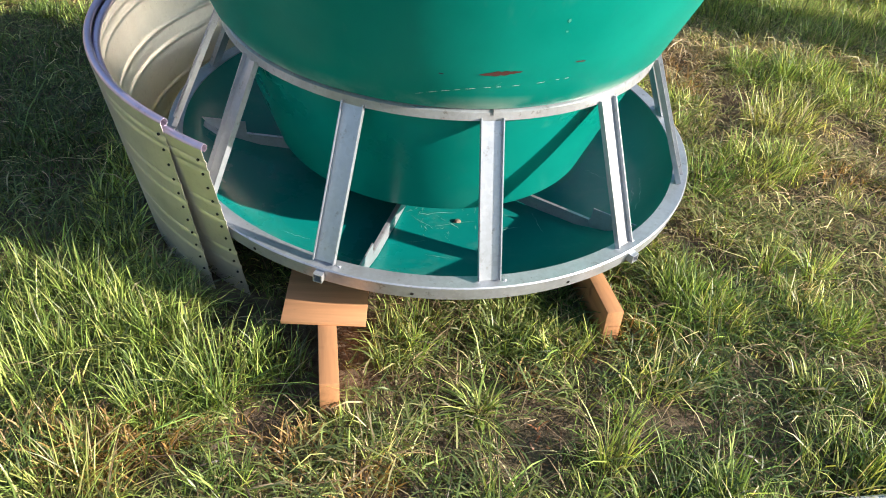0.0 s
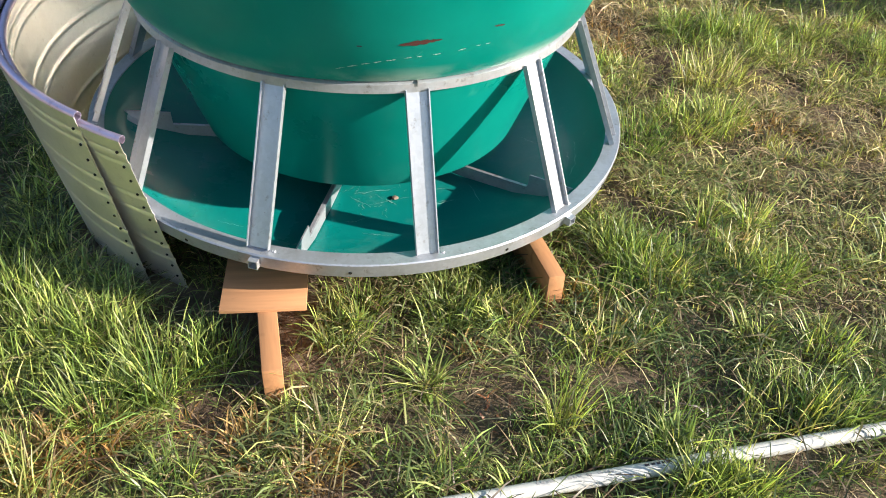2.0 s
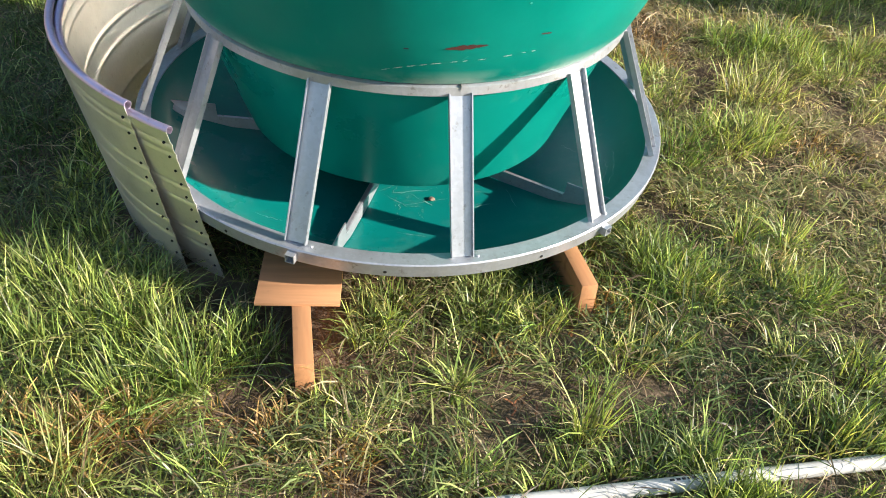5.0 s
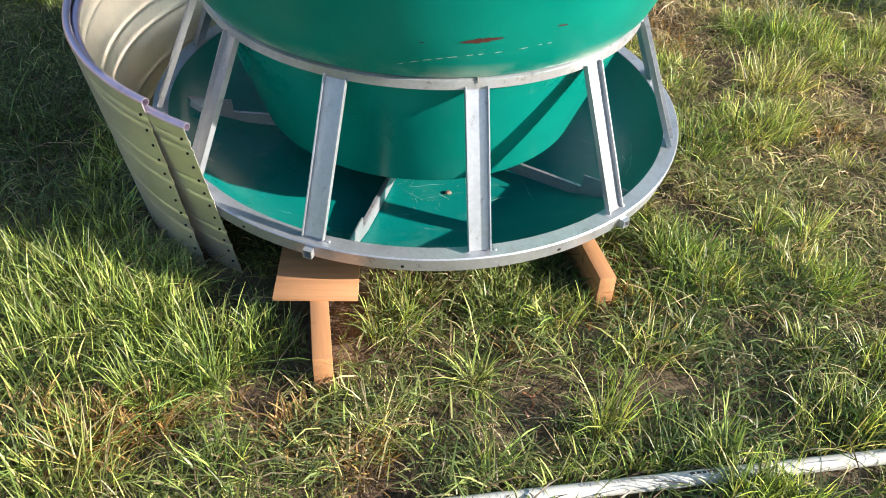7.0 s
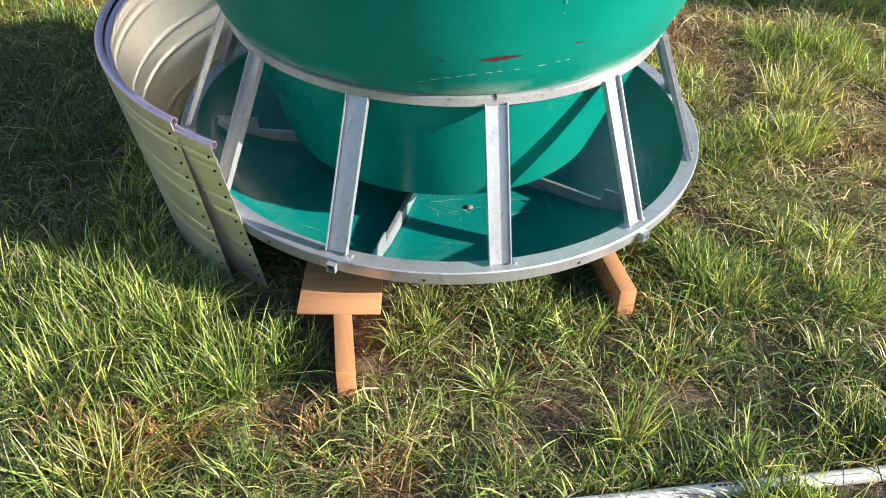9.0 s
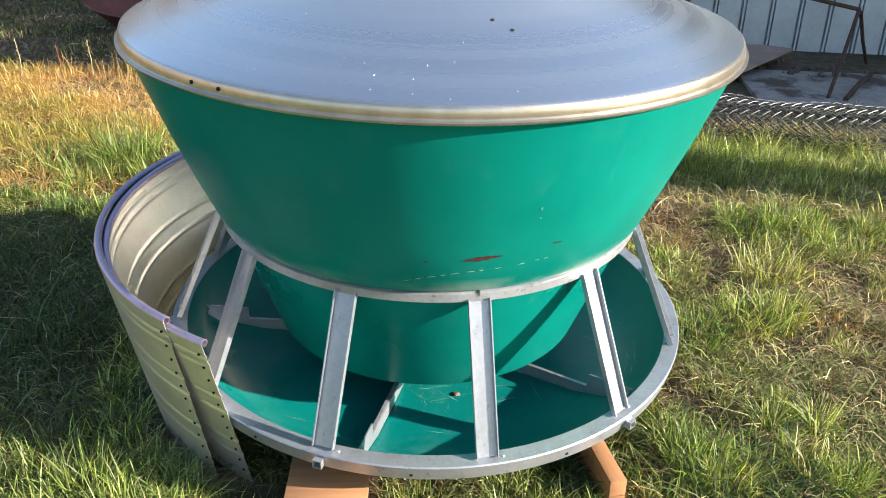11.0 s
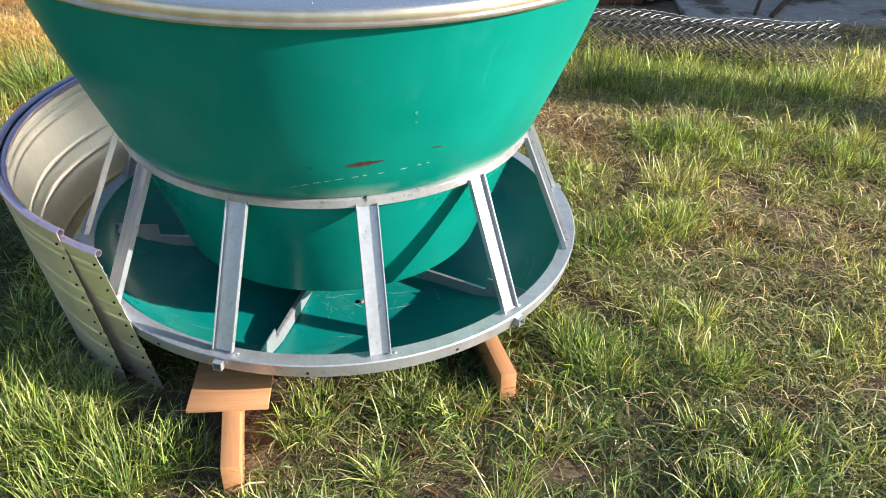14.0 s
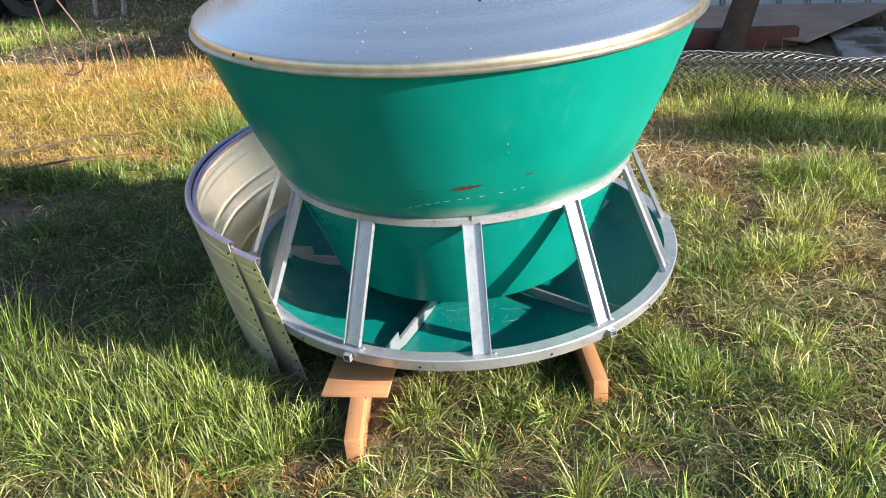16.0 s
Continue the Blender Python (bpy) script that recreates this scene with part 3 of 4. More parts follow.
# ---- grass ----
def grass(name, label, xy, height, width, tint, lean, mat=TURF, seed=1, base=None, fall=None, short=False):
    """Blades as one mesh: three bent segments each, two for short ones, from arrays of places and sizes."""
    rng = np.random.default_rng(seed)
    n = len(xy)
    fall = rng.uniform(0, 2 * np.pi, n) if fall is None else fall
    head = fall + np.pi / 2 + rng.normal(0, 0.5, n)
    side = np.stack([np.cos(head), np.sin(head), rng.normal(0, 0.25, n)], 1)
    out = np.stack([np.cos(fall), np.sin(fall), np.zeros(n)], 1) * (lean * height)[:, None]
    root = np.concatenate([xy, np.full((n, 1), -0.01) if base is None else base[:, None]], 1)
    up = np.array([0, 0, 1.0])
    cur = rng.uniform(0.2, 0.9, n)
    pts = []
    for u, w in ((0.0, 0.8), (0.55, 1.0), (1.0, 0.0)) if short else ((0.0, 0.7), (0.4, 1.0), (0.75, 0.7), (1.0, 0.0)):
        rise = np.maximum(height * np.cos(np.minimum(lean, 1.4) * u * 0.9) * u, 0.004)
        mid = root + up * rise[:, None] + out * ((u ** (1 + cur))[:, None])
        if w > 0:
            pts += [mid - side * (width * w / 2)[:, None], mid + side * (width * w / 2)[:, None]]
        else:
            pts.append(mid)
    verts = np.stack(pts, 1).reshape(-1, 3)
    k = len(pts)
    o = np.arange(n)[:, None] * k
    quads = o + np.array([0, 1, 3, 2])
    if not short:
        quads = np.concatenate([quads, o + np.array([2, 3, 5, 4])], 1).reshape(-1, 4)
    tris = o + np.array([k - 3, k - 2, k - 1])
    loops = np.concatenate([quads.ravel(), tris.ravel()]).astype(np.int32)
    starts = np.concatenate([np.arange(len(quads)) * 4, len(quads) * 4 + np.arange(n) * 3]).astype(np.int32)
    me = bpy.data.meshes.new(name)
    me.vertices.add(len(verts))
    me.vertices.foreach_set("co", verts.astype(np.float32).ravel())
    me.loops.add(len(loops))
    me.loops.foreach_set("vertex_index", loops)
    me.polygons.add(len(starts))
    me.polygons.foreach_set("loop_start", starts)
    me.update(calc_edges=True)
    me.attributes.new("tint", "FLOAT", "POINT").data.foreach_set("value", np.clip(np.repeat(tint, k) + np.tile([0.18, 0.18] + [0.0] * (k - 3) + [0.06], n), 0, 1).astype(np.float32))
    me.materials.append(mat)
    me.shade_smooth()
    return tagged(new(name, me), label, "grass", kind="stuff")


def field(x, y, scale, seed):
    """Smooth noise over the ground, about 0 to 1, from a few waves."""
    rng = np.random.default_rng(seed)
    v = np.zeros_like(x)
    for k in range(14):
        a, f, p = rng.uniform(0, 2 * np.pi), scale * rng.uniform(0.6, 2.4), rng.uniform(0, 2 * np.pi)
        v += np.sin(f * (x * np.cos(a) + y * np.sin(a)) + p)
    return 0.5 + v / 7.5


def free_of_things(x, y, h):
    """Which blades stand clear of the pan, the timbers, the sheets and the pipe."""
    r = np.hypot(x, y)
    ok = (r > 0.67) | (h < 0.085) & (r > 0.35)
    ok &= ~((np.abs(x + 0.155 + 0.158 * (y + 0.808)) < 0.028) & (y > -0.818) & (y < -0.1))
    ok &= ~((np.abs(x + 0.187) < 0.095) & (y > -0.68) & (y < -0.4))
    ok &= ~((np.abs(x - 0.412 + 0.25 * (y + 0.56)) < 0.03) & (y > -0.575) & (y < 0.1))
    rs = np.hypot(x + 0.117, y - 0.02)
    ok &= ~((rs > 0.555) & (rs < 0.622 + 0.16 * h) & (x < -0.3))
    ok &= np.abs(y + 1.089 - 0.153 * x) > 0.017
    ok &= ~((y + 1.089 - 0.153 * x < 0) & (y + 1.089 - 0.153 * x > -0.06) & (h > 0.035) & (np.sin(23 * x) + np.sin(11 * x + 1) < 0.9))
    ok &= ~((x > 1.7) & (y > 2.75)) & ~((x > 1.1) & (y > 3.2))
    return ok


BARE = [(1.0, 0.52, 0.09), (0.95, 0.42, 0.07), (1.32, 0.62, 0.08), (1.45, 0.5, 0.08), (1.05, 0.66, 0.13), (1.2, 0.58, 0.09), (1.67, 0.68, 0.14), (1.51, 0.33, 0.12), (1.18, 0.25, 0.09), (1.22, -0.02, 0.08), (1.38, 0.02, 0.09), (1.06, 0.08, 0.06), (0.73, -0.21, 0.08), (0.8, 0.15, 0.07), (1.3, -0.22, 0.06), (0.92, 1.06, 0.12), (0.81, 1.45, 0.14), (0.36, -0.64, 0.06), (0.23, -0.87, 0.08), (0.2, -0.70, 0.05), (-0.03, -1.02, 0.08), (0.06, -0.91, 0.05), (-0.47, -0.96, 0.06), (-0.28, -0.88, 0.06), (0.74, -0.63, 0.06), (0.92, -0.75, 0.05), (-0.1, -0.72, 0.05), (0.5, -0.78, 0.06)]


def barren(x, y):
    """How bare the ground is there, 0 to 1, with ragged edges."""
    bare = np.zeros(len(x))
    for bx, by, br in BARE:
        bare = np.maximum(bare, np.exp(-((x - bx) ** 2 + (y - by) ** 2) / br ** 2))
    return np.clip(1.5 * bare * (0.55 + 0.9 * field(x, y, 30, 13)) - 0.1, 0, 1)


def dry_shade_tint(x, y):
    """Drier towards the open ground behind and beside the feeder; darker in front, and its shadow tinted in on the
    left.
    """
    return 0.33 * np.clip((0.9 * x + y - 0.2) / 1.1, 0, 1) - 0.15 * np.clip((-0.45 - y) / 0.25, 0, 1) * (x > -0.3) - 0.26 * np.clip((-0.35 - x) / 0.3, 0, 1) * (y > -0.35)


def turf(name, label, n, x0, x1, y0, y1, size, seed, dry=0.0, sparse=0.35, wide=1.0, mat=TURF, fade=0.0):
    rng = np.random.default_rng(seed)
    x, y = rng.uniform(x0, x1, n), rng.uniform(y0, y1, n)
    if fade:
        edge = np.minimum(np.minimum(x - x0, x1 - x), y - y0) / fade
        inside = rng.random(n) < np.clip(edge + 0.35 * (field(x, y, 7, 91) - 0.5), 0, 1)
        x, y = x[inside], y[inside]
        n = len(x)
    cover = field(x, y, 5.5, 11) * 0.6 + field(x, y, 16, 12) * 0.4 - 0.12 * np.clip((x - 0.1) / 0.8, 0, 1)
    bare = barren(x, y)
    cover -= 0.4 * bare
    keep = rng.random(n) < np.clip((cover - sparse) * 3.0, 0.2, 1) * (1 - 0.93 * bare)
    x, y, cover = x[keep], y[keep], cover[keep]
    tint_shift = dry + dry_shade_tint(x, y)
    h = size * (0.6 + 1.1 * np.clip(cover - 0.3, 0, 1)) * rng.gamma(5, 0.2, len(x)) * (1 - 0.25 * np.clip((x - 0.6) / 0.5, 0, 1) * (y < 1))
    ok = free_of_things(x, y, h)
    x, y, h, cover = x[ok], y[ok], h[ok], cover[ok]
    green = field(x, y, 4, 21)
    t = np.clip(0.74 - 0.75 * cover + 0.45 * (0.5 - green) + tint_shift[ok] + rng.normal(0, 0.16, len(x)), 0, 1)
    straw = rng.random(len(x)) < 0.09 + 0.4 * np.clip(tint_shift[ok], 0, 1)
    t[straw] = rng.uniform(0.75, 1.0, straw.sum())
    lean = np.where(straw, rng.uniform(1.0, 1.6, len(x)), np.minimum(rng.gamma(2.6, 0.32, len(x)), 1.6))
    w = wide * rng.uniform(0.0018, 0.0046, len(x))
    return grass(name, label, np.stack([x, y], 1), h, w, t, lean, mat, seed=seed + 50)


def tufts(name, label, spots, seed, dry=0.0, mat=TURF, droop=1.0, wide=1.0):
    """Clumps of longer blades that spread from given places: x, y, radius, height, blades."""
    rng = np.random.default_rng(seed)
    X, Hh, Tt, F = [], [], [], []
    for x, y, r, h, k in spots:
        k = k * 8 // 5
        a, d = rng.uniform(0, 2 * np.pi, k), r * np.sqrt(rng.random(k))
        X.append(np.stack([x + d * np.cos(a), y + d * np.sin(a)], 1))
        Hh.append(h * rng.uniform(0.45, 1.15, k))
        Tt.append(np.clip(rng.normal(0.42 + dry + 0.16 * rng.normal(), 0.16, k), 0, 1))
        F.append(a + rng.normal(0, 1.1, k))
    xy, h, t, f = np.concatenate(X), np.concatenate(Hh), np.concatenate(Tt), np.concatenate(F)
    ok = free_of_things(xy[:, 0], xy[:, 1], h)
    xy, h, t, f = xy[ok], h[ok], t[ok], f[ok]
    return grass(name, label, xy, h, wide * rng.uniform(0.0018, 0.0048, len(h)), t, np.minimum(droop * rng.gamma(2.5, 0.28, len(h)), 1.5), mat, seed=seed + 9, fall=f)


def scattered(n, x0, x1, y0, y1, size, blades_each, seed, weight=None):
    """Places for many small clumps, fewer where the ground is bare."""
    rng = np.random.default_rng(seed)
    x, y = rng.uniform(x0, x1, n), rng.uniform(y0, y1, n)
    keep = rng.random(n) < np.clip(0.06 + 2.9 * (field(x, y, 7, 77) - 0.36), 0.05, 1.2) * (1 - barren(x, y)) * (1 if weight is None else weight(x, y))
    return [(px, py, 0.012 + 0.04 * rng.random(), size * rng.gamma(6, 1 / 6), int(blades_each * rng.uniform(0.4, 1.6))) for px, py in zip(x[keep], y[keep])]


def matted(name, label, n, x0, x1, y0, y1, length, seed, dry=0.0, wide=1.0, deep=0.03, mat=MATGRASS):
    """A mat of short blades that lie across one another."""
    rng = np.random.default_rng(seed)
    x, y = rng.uniform(x0, x1, n), rng.uniform(y0, y1, n)
    keep = rng.random(n) < np.clip(1.9 * field(x, y, 9, 62) - 0.35, 0.12, 1) * (1 - 0.96 * barren(x, y))
    x, y = x[keep], y[keep]
    ok = free_of_things(x, y, 0 * x + 0.03)
    x, y = x[ok], y[ok]
    k = len(x)
    t = 0.42 + dry + dry_shade_tint(x, y) + 0.3 * (0.5 - field(x, y, 5, 21)) + rng.normal(0, 0.17, k)
    # fewer pale straws left of the feeder, to deepen its shadow there
    straw = rng.random(k) < np.where((x < -0.5) & (y > -0.35), 0.03, 0.12)
    t[straw] = rng.uniform(0.78, 1.0, straw.sum())
    return grass(name, label, np.stack([x, y], 1), length * rng.gamma(5, 0.2, k), wide * rng.uniform(0.0016, 0.004, k), np.clip(t, 0, 1), rng.uniform(1.0, 1.7, k), mat, seed + 400,
                 base=-0.006 + deep * rng.random(k) ** 1.6, short=True)


def thatch(name, label, n, x0, x1, y0, y1, size, seed, mat=THATCH, wide=1.0):
    """Dead stalks lying on the soil."""
    rng = np.random.default_rng(seed)
    x, y = rng.uniform(x0, x1, n), rng.uniform(y0, y1, n)
    h = size * rng.gamma(4, 0.25, n)
    ok = free_of_things(x, y, 0 * h + 0.02)
    x, y, h = x[ok], y[ok], h[ok]
    k = len(x)
    return grass(name, label, np.stack([x, y], 1), h, wide * rng.uniform(0.0012, 0.0034, k), rng.random(k), rng.uniform(1.45, 1.75, k), mat, seed + 400, base=rng.uniform(-0.004, 0.02, k))


turf("grass", "short rough green grass with dry straw", 130000, -2.2, 2.2, -1.5, 1.0, 0.043, 1, sparse=0.27, wide=0.8, fade=0.5, dry=-0.04)
matted("grass", "matted short grass lying on brown soil", 190000, -1.9, 2.1, -1.45, 1.0, 0.034, 61)
matted("grass", "matted dry grass behind the feeder", 50000, 0.3, 2.9, 1.0, 2.3, 0.05, 63, dry=0.1, wide=1.3)
tufts("grass_tuft", "small tufts among the matted short grass", scattered(1500, -0.3, 2.1, -1.45, 1.0, 0.054, 22, 65), 66, dry=0.08, wide=0.82)
tufts("grass_tuft", "small yellowish tufts on the worn ground", scattered(900, 0.75, 2.2, -0.5, 1.1, 0.046, 22, 75), 76, dry=0.2, wide=0.8)
tufts("grass_tuft", "fine lush grass before the netting roll", scattered(230, 1.05, 2.4, 0.6, 1.85, 0.085, 62, 81), 82, dry=0.04, wide=0.7)
tufts("grass_tuft", "dense taller tufts beside the feeder's shadow", scattered(560, -1.9, -0.3, -1.45, -0.35, 0.07, 20, 67, lambda x, y: y < -0.36 - 0.27 * (x + 0.75)), 68, dry=-0.06, droop=0.9, wide=0.72)
tufts("grass_tuft", "small tufts in the grass behind the feeder", scattered(420, 0.3, 2.9, 1.0, 2.2, 0.08, 22, 69), 70, dry=0.14)
turf("grass", "rough green grass behind the feeder", 62000, -0.6, 3.0, 1.0, 2.9, 0.072, 2, dry=0.1, sparse=0.3, wide=1.15)
turf("grass", "short green grass in the feeder's shadow", 24000, -3.2, -0.6, 1.0, 1.25, 0.06, 4, sparse=0.2)
turf("grass", "dry yellow grass beyond the feeder", 146000, -5.1, -0.4, 1.15, 3.7, 0.056, 3, dry=0.3, sparse=0.25, wide=1.1, mat=GOLDEN, fade=0.25)
turf("grass", "rough grass round the yard", 16000, -6.5, -1.7, -4.5, 1.3, 0.06, 6, dry=0.1, wide=5.0)
turf("grass", "rough grass round the yard", 16000, 1.9, 6.5, -4.5, 2.6, 0.06, 7, dry=0.12, wide=5.0)
turf("grass", "rough grass round the yard", 16000, -2.2, 2.3, -4.5, -1.2, 0.055, 8, dry=0.05, wide=4.0)
turf("grass", "dark weeds in the shade by the fence", 30000, -7.0, -0.5, 3.7, 8.6, 0.06, 9, dry=0.2, sparse=0.5, wide=2.0, mat=WEEDS)
thatch("dead_grass", "dead brown stalks among the grass behind", 26000, -0.6, 3.2, 1.0, 3.0, 0.06, 15, STRAWS)
thatch("dead_grass", "dead tan stalks in the dry grass", 26000, -4.5, -0.6, 1.25, 3.7, 0.05, 16, GOLDEN)
thatch("dead_grass", "pale tan straw on worn ground", 11000, 0.7, 2.4, -0.6, 1.3, 0.028, 18, STRAWS, 0.8)
thatch("dead_grass", "pale trampled straw in the shade by the fence", 2600, -6.5, -3.2, 5.2, 5.75, 0.05, 21, STRAWS, 3.0)
# litter added to brighten the ground in the yard's shade
thatch("litter", "brown litter added to lighten the shaded ground by the fence", 20000, -8.0, 1.0, 3.6, 8.8, 0.045, 20, LITTER, 4.0)
thatch("dead_grass", "dead brown stalks lying on the soil", 24000, -1.8, 2.2, -1.5, 1.2, 0.038, 14)
tufts("grass_tuft", "tufts of longer bright green grass", [
    (-0.72, -0.60, 0.12, 0.10, 240), (-0.54, -0.66, 0.11, 0.085, 200),
    (-0.71, -0.79, 0.12, 0.12, 200), (0.57, -1.01, 0.07, 0.10, 120), (-0.04, -0.64, 0.06, 0.09, 120), (0.21, -0.56, 0.08, 0.09, 200), (-0.28, -0.70, 0.06, 0.10, 120)], 5, droop=0.85, wide=0.78)
tufts("grass_tuft", "tufts of bright green grass by the pipe and timbers", [
    (0.81, -0.91, 0.10, 0.11, 180), (-0.38, -0.75, 0.08, 0.12, 200), (-0.43, -0.87, 0.10, 0.08, 120), (-1.36, -0.33, 0.07, 0.24, 40), (-1.44, -0.4, 0.1, 0.22, 60), (-1.27, -0.43, 0.1, 0.19, 50), (-1.2, -0.36, 0.05, 0.2, 16), (-0.91, -0.60, 0.14, 0.12, 240),
    (0.58, -1.05, 0.035, 0.11, 90), (0.515, -1.06, 0.03, 0.09, 60), (0.68, -1.035, 0.035, 0.10, 80), (0.83, -0.995, 0.04, 0.11, 90), (0.76, -0.43, 0.05, 0.08, 80)], 6, droop=0.85, wide=0.78)
tufts("grass_tuft", "lush fine bright green clump beside the timber", [(0.64, -0.43, 0.07, 0.085, 420), (0.60, -0.35, 0.06, 0.08, 260), (0.69, -0.49, 0.05, 0.08, 160)], 25, dry=-0.02, wide=0.75)
tufts("grass_tuft", "dark green grass along the foot of the steel sheets", [(-0.133 - 0.69 * math.sin(radians(a)) + 0.02 * math.sin(7 * a), 0.04 - 0.69 * math.cos(radians(a)), 0.05, 0.085, 70) for a in range(34, 112, 6)], 26, dry=-0.16)
tufts("grass_tuft", "tufts of longer grass behind the feeder", [
    (1.36, 0.80, 0.12, 0.10, 200), (1.22, 0.92, 0.10, 0.10, 150), (1.42, 1.0, 0.12, 0.12, 180), (1.65, 1.52, 0.2, 0.13, 200), (1.17, 0.57, 0.12, 0.12, 260), (1.01, 0.25, 0.12, 0.11, 260),
    (0.79, 0.13, 0.10, 0.10, 220), (1.09, 2.2, 0.15, 0.22, 300), (-1.43, 1.66, 0.15, 0.22, 400), (-1.0, 1.5, 0.2, 0.2, 300)], 7, wide=0.85)
rng = np.random.default_rng(17)
# long grass on the slanting shadow band, part of its shade put into the tint
tufts("grass_tuft", "long grass before the netting roll, tinted darker along a shadow band", [(x, 1.52 - 0.2126 * (x - 2.0) + 0.13 * rng.normal(), 0.09, 0.10 + 0.08 * rng.random(), 110) for x in rng.uniform(1.15, 2.3, 32)], 31, dry=-0.08, wide=0.85)
tufts("grass_tuft", "tall pale green tufts beside the feeder's shadow", [(x, y, 0.07 + 0.06 * rng.random(), 0.08 + 0.07 * rng.random(), 90) for x, y in zip(rng.uniform(-1.7, -0.45, 26), rng.uniform(-1.15, -0.3, 26)) if y < -0.33 - 0.27 * (x + 0.75)], 19, dry=-0.1, wide=0.72)
tufts("grass_tuft", "bright tufts standing over the matted grass", [
    (0.89, -0.44, 0.05, 0.10, 90), (0.94, -0.50, 0.05, 0.11, 90), (0.96, -0.73, 0.05, 0.09, 80), (0.90, -0.90, 0.06, 0.10, 110), (0.64, -1.06, 0.05, 0.09, 130), (0.92, -0.985, 0.05, 0.10, 110), (0.57, -0.95, 0.03, 0.11, 30),
    (0.37, -0.90, 0.025, 0.14, 42), (0.20, -0.58, 0.06, 0.09, 120), (0.31, -0.60, 0.05, 0.09, 110), (0.0, -0.57, 0.04, 0.09, 70), (-0.73, -0.52, 0.05, 0.14, 110), (-0.62, -0.62, 0.05, 0.11, 80), (-0.53, -0.64, 0.05, 0.10, 70),
    (-0.48, -0.84, 0.05, 0.12, 100), (-0.57, -0.93, 0.05, 0.08, 80), (-0.31, -1.0, 0.04, 0.09, 60), (1.50, 0.72, 0.09, 0.10, 120), (1.11, 0.28, 0.07, 0.10, 110)], 23, dry=0.06, droop=0.85, wide=0.78)
tufts("grass_tuft", "flattened star of pale green blades", [(0.13, -0.79, 0.02, 0.085, 60)], 24, dry=0.1, droop=1.9)
tufts("dead_tuft", "dead orange blades among the green grass", [(-0.556, -0.95, 0.06, 0.08, 200), (-0.46, -0.905, 0.05, 0.075, 150), (-0.66, -0.93, 0.05, 0.075, 110), (-0.195, -0.914, 0.045, 0.06, 80), (-0.07, -0.99, 0.05, 0.05, 70), (-0.308, -0.879, 0.03, 0.04, 30), (0.461, -0.55, 0.06, 0.06, 70), (0.519, -0.621, 0.04, 0.05, 45), (0.221, -0.703, 0.03, 0.045, 35), (-0.078, -0.965, 0.04, 0.05, 40), (1.24, 0.24, 0.06, 0.06, 60), (0.82, 1.42, 0.14, 0.08, 120), (0.95, 1.05, 0.1, 0.07, 70), (1.35, 0.2, 0.05, 0.05, 40), (0.73, 0.62, 0.08, 0.06, 80), (0.9, 0.85, 0.08, 0.07, 90)], 43, dry=0.1, mat=ORANGE, droop=1.5)
tufts("grass_tuft", "green grass along the netting roll", [(x, 2.08 - 0.25 * (x - 1.0) + 0.12 * rng.normal(), 0.06, 0.11 + 0.09 * rng.random(), 70) for x in rng.uniform(0.7, 3.0, 30)], 29, dry=0.26)
tufts("dead_leaves", "reddish brown dead leaves flattened on the soil", [(0.74, 1.35, 0.1, 0.05, 110), (0.85, 1.28, 0.08, 0.045, 70), (0.7, 1.5, 0.08, 0.05, 60), (0.24, -0.87, 0.07, 0.018, 14), (0.36, -0.62, 0.06, 0.018, 12), (1.2, 0.3, 0.07, 0.03, 30)], 51, dry=0.1, mat=RUSSET, droop=1.9, wide=1.3)
tufts("dry_stalks", "thin dry stalks at the edge of the shade", [(x, 3.3 + 0.12 * rng.normal(), 0.05, 0.14 + 0.09 * rng.random(), 5) for x in rng.uniform(-4.6, -0.9, 46)], 41, dry=0.35, mat=GOLDEN, droop=0.5, wide=0.8)
tufts("grass_tuft", "bright green grass behind the steel sheets", [(-1.2, 1.42, 0.12, 0.15, 150), (-1.5, 1.42, 0.14, 0.14, 150), (-0.95, 1.62, 0.14, 0.17, 160), (-1.75, 1.6, 0.15, 0.12, 120), (-2.1, 1.5, 0.14, 0.1, 90), (-1.3, 1.85, 0.16, 0.15, 130)], 45, dry=0.1)
tufts("grass_tuft", "dark green weeds along the paling fence", [(x, 7.75 - 0.37 * (x + 4.971) + 0.2 * rng.normal(), 0.25, 0.16 + 0.14 * rng.random(), 90) for x in rng.uniform(-8.0, 0.5, 60)], 47, mat=WEEDS, wide=2.5)
tufts("grass_tuft", "patches of green weeds in the shade", [(x, y, 0.35, 0.09, 160) for x, y in zip(rng.uniform(-5.5, -1.2, 22), rng.uniform(4.3, 6.6, 22))], 49, mat=WEEDS, wide=2.2)
tufts("grass_tuft", "sunlit green grass by the far clutter", [(x, y, 0.18, 0.14, 200) for x, y in zip(rng.uniform(-5.6, -4.5, 12), rng.uniform(4.4, 5.8, 12))], 37)

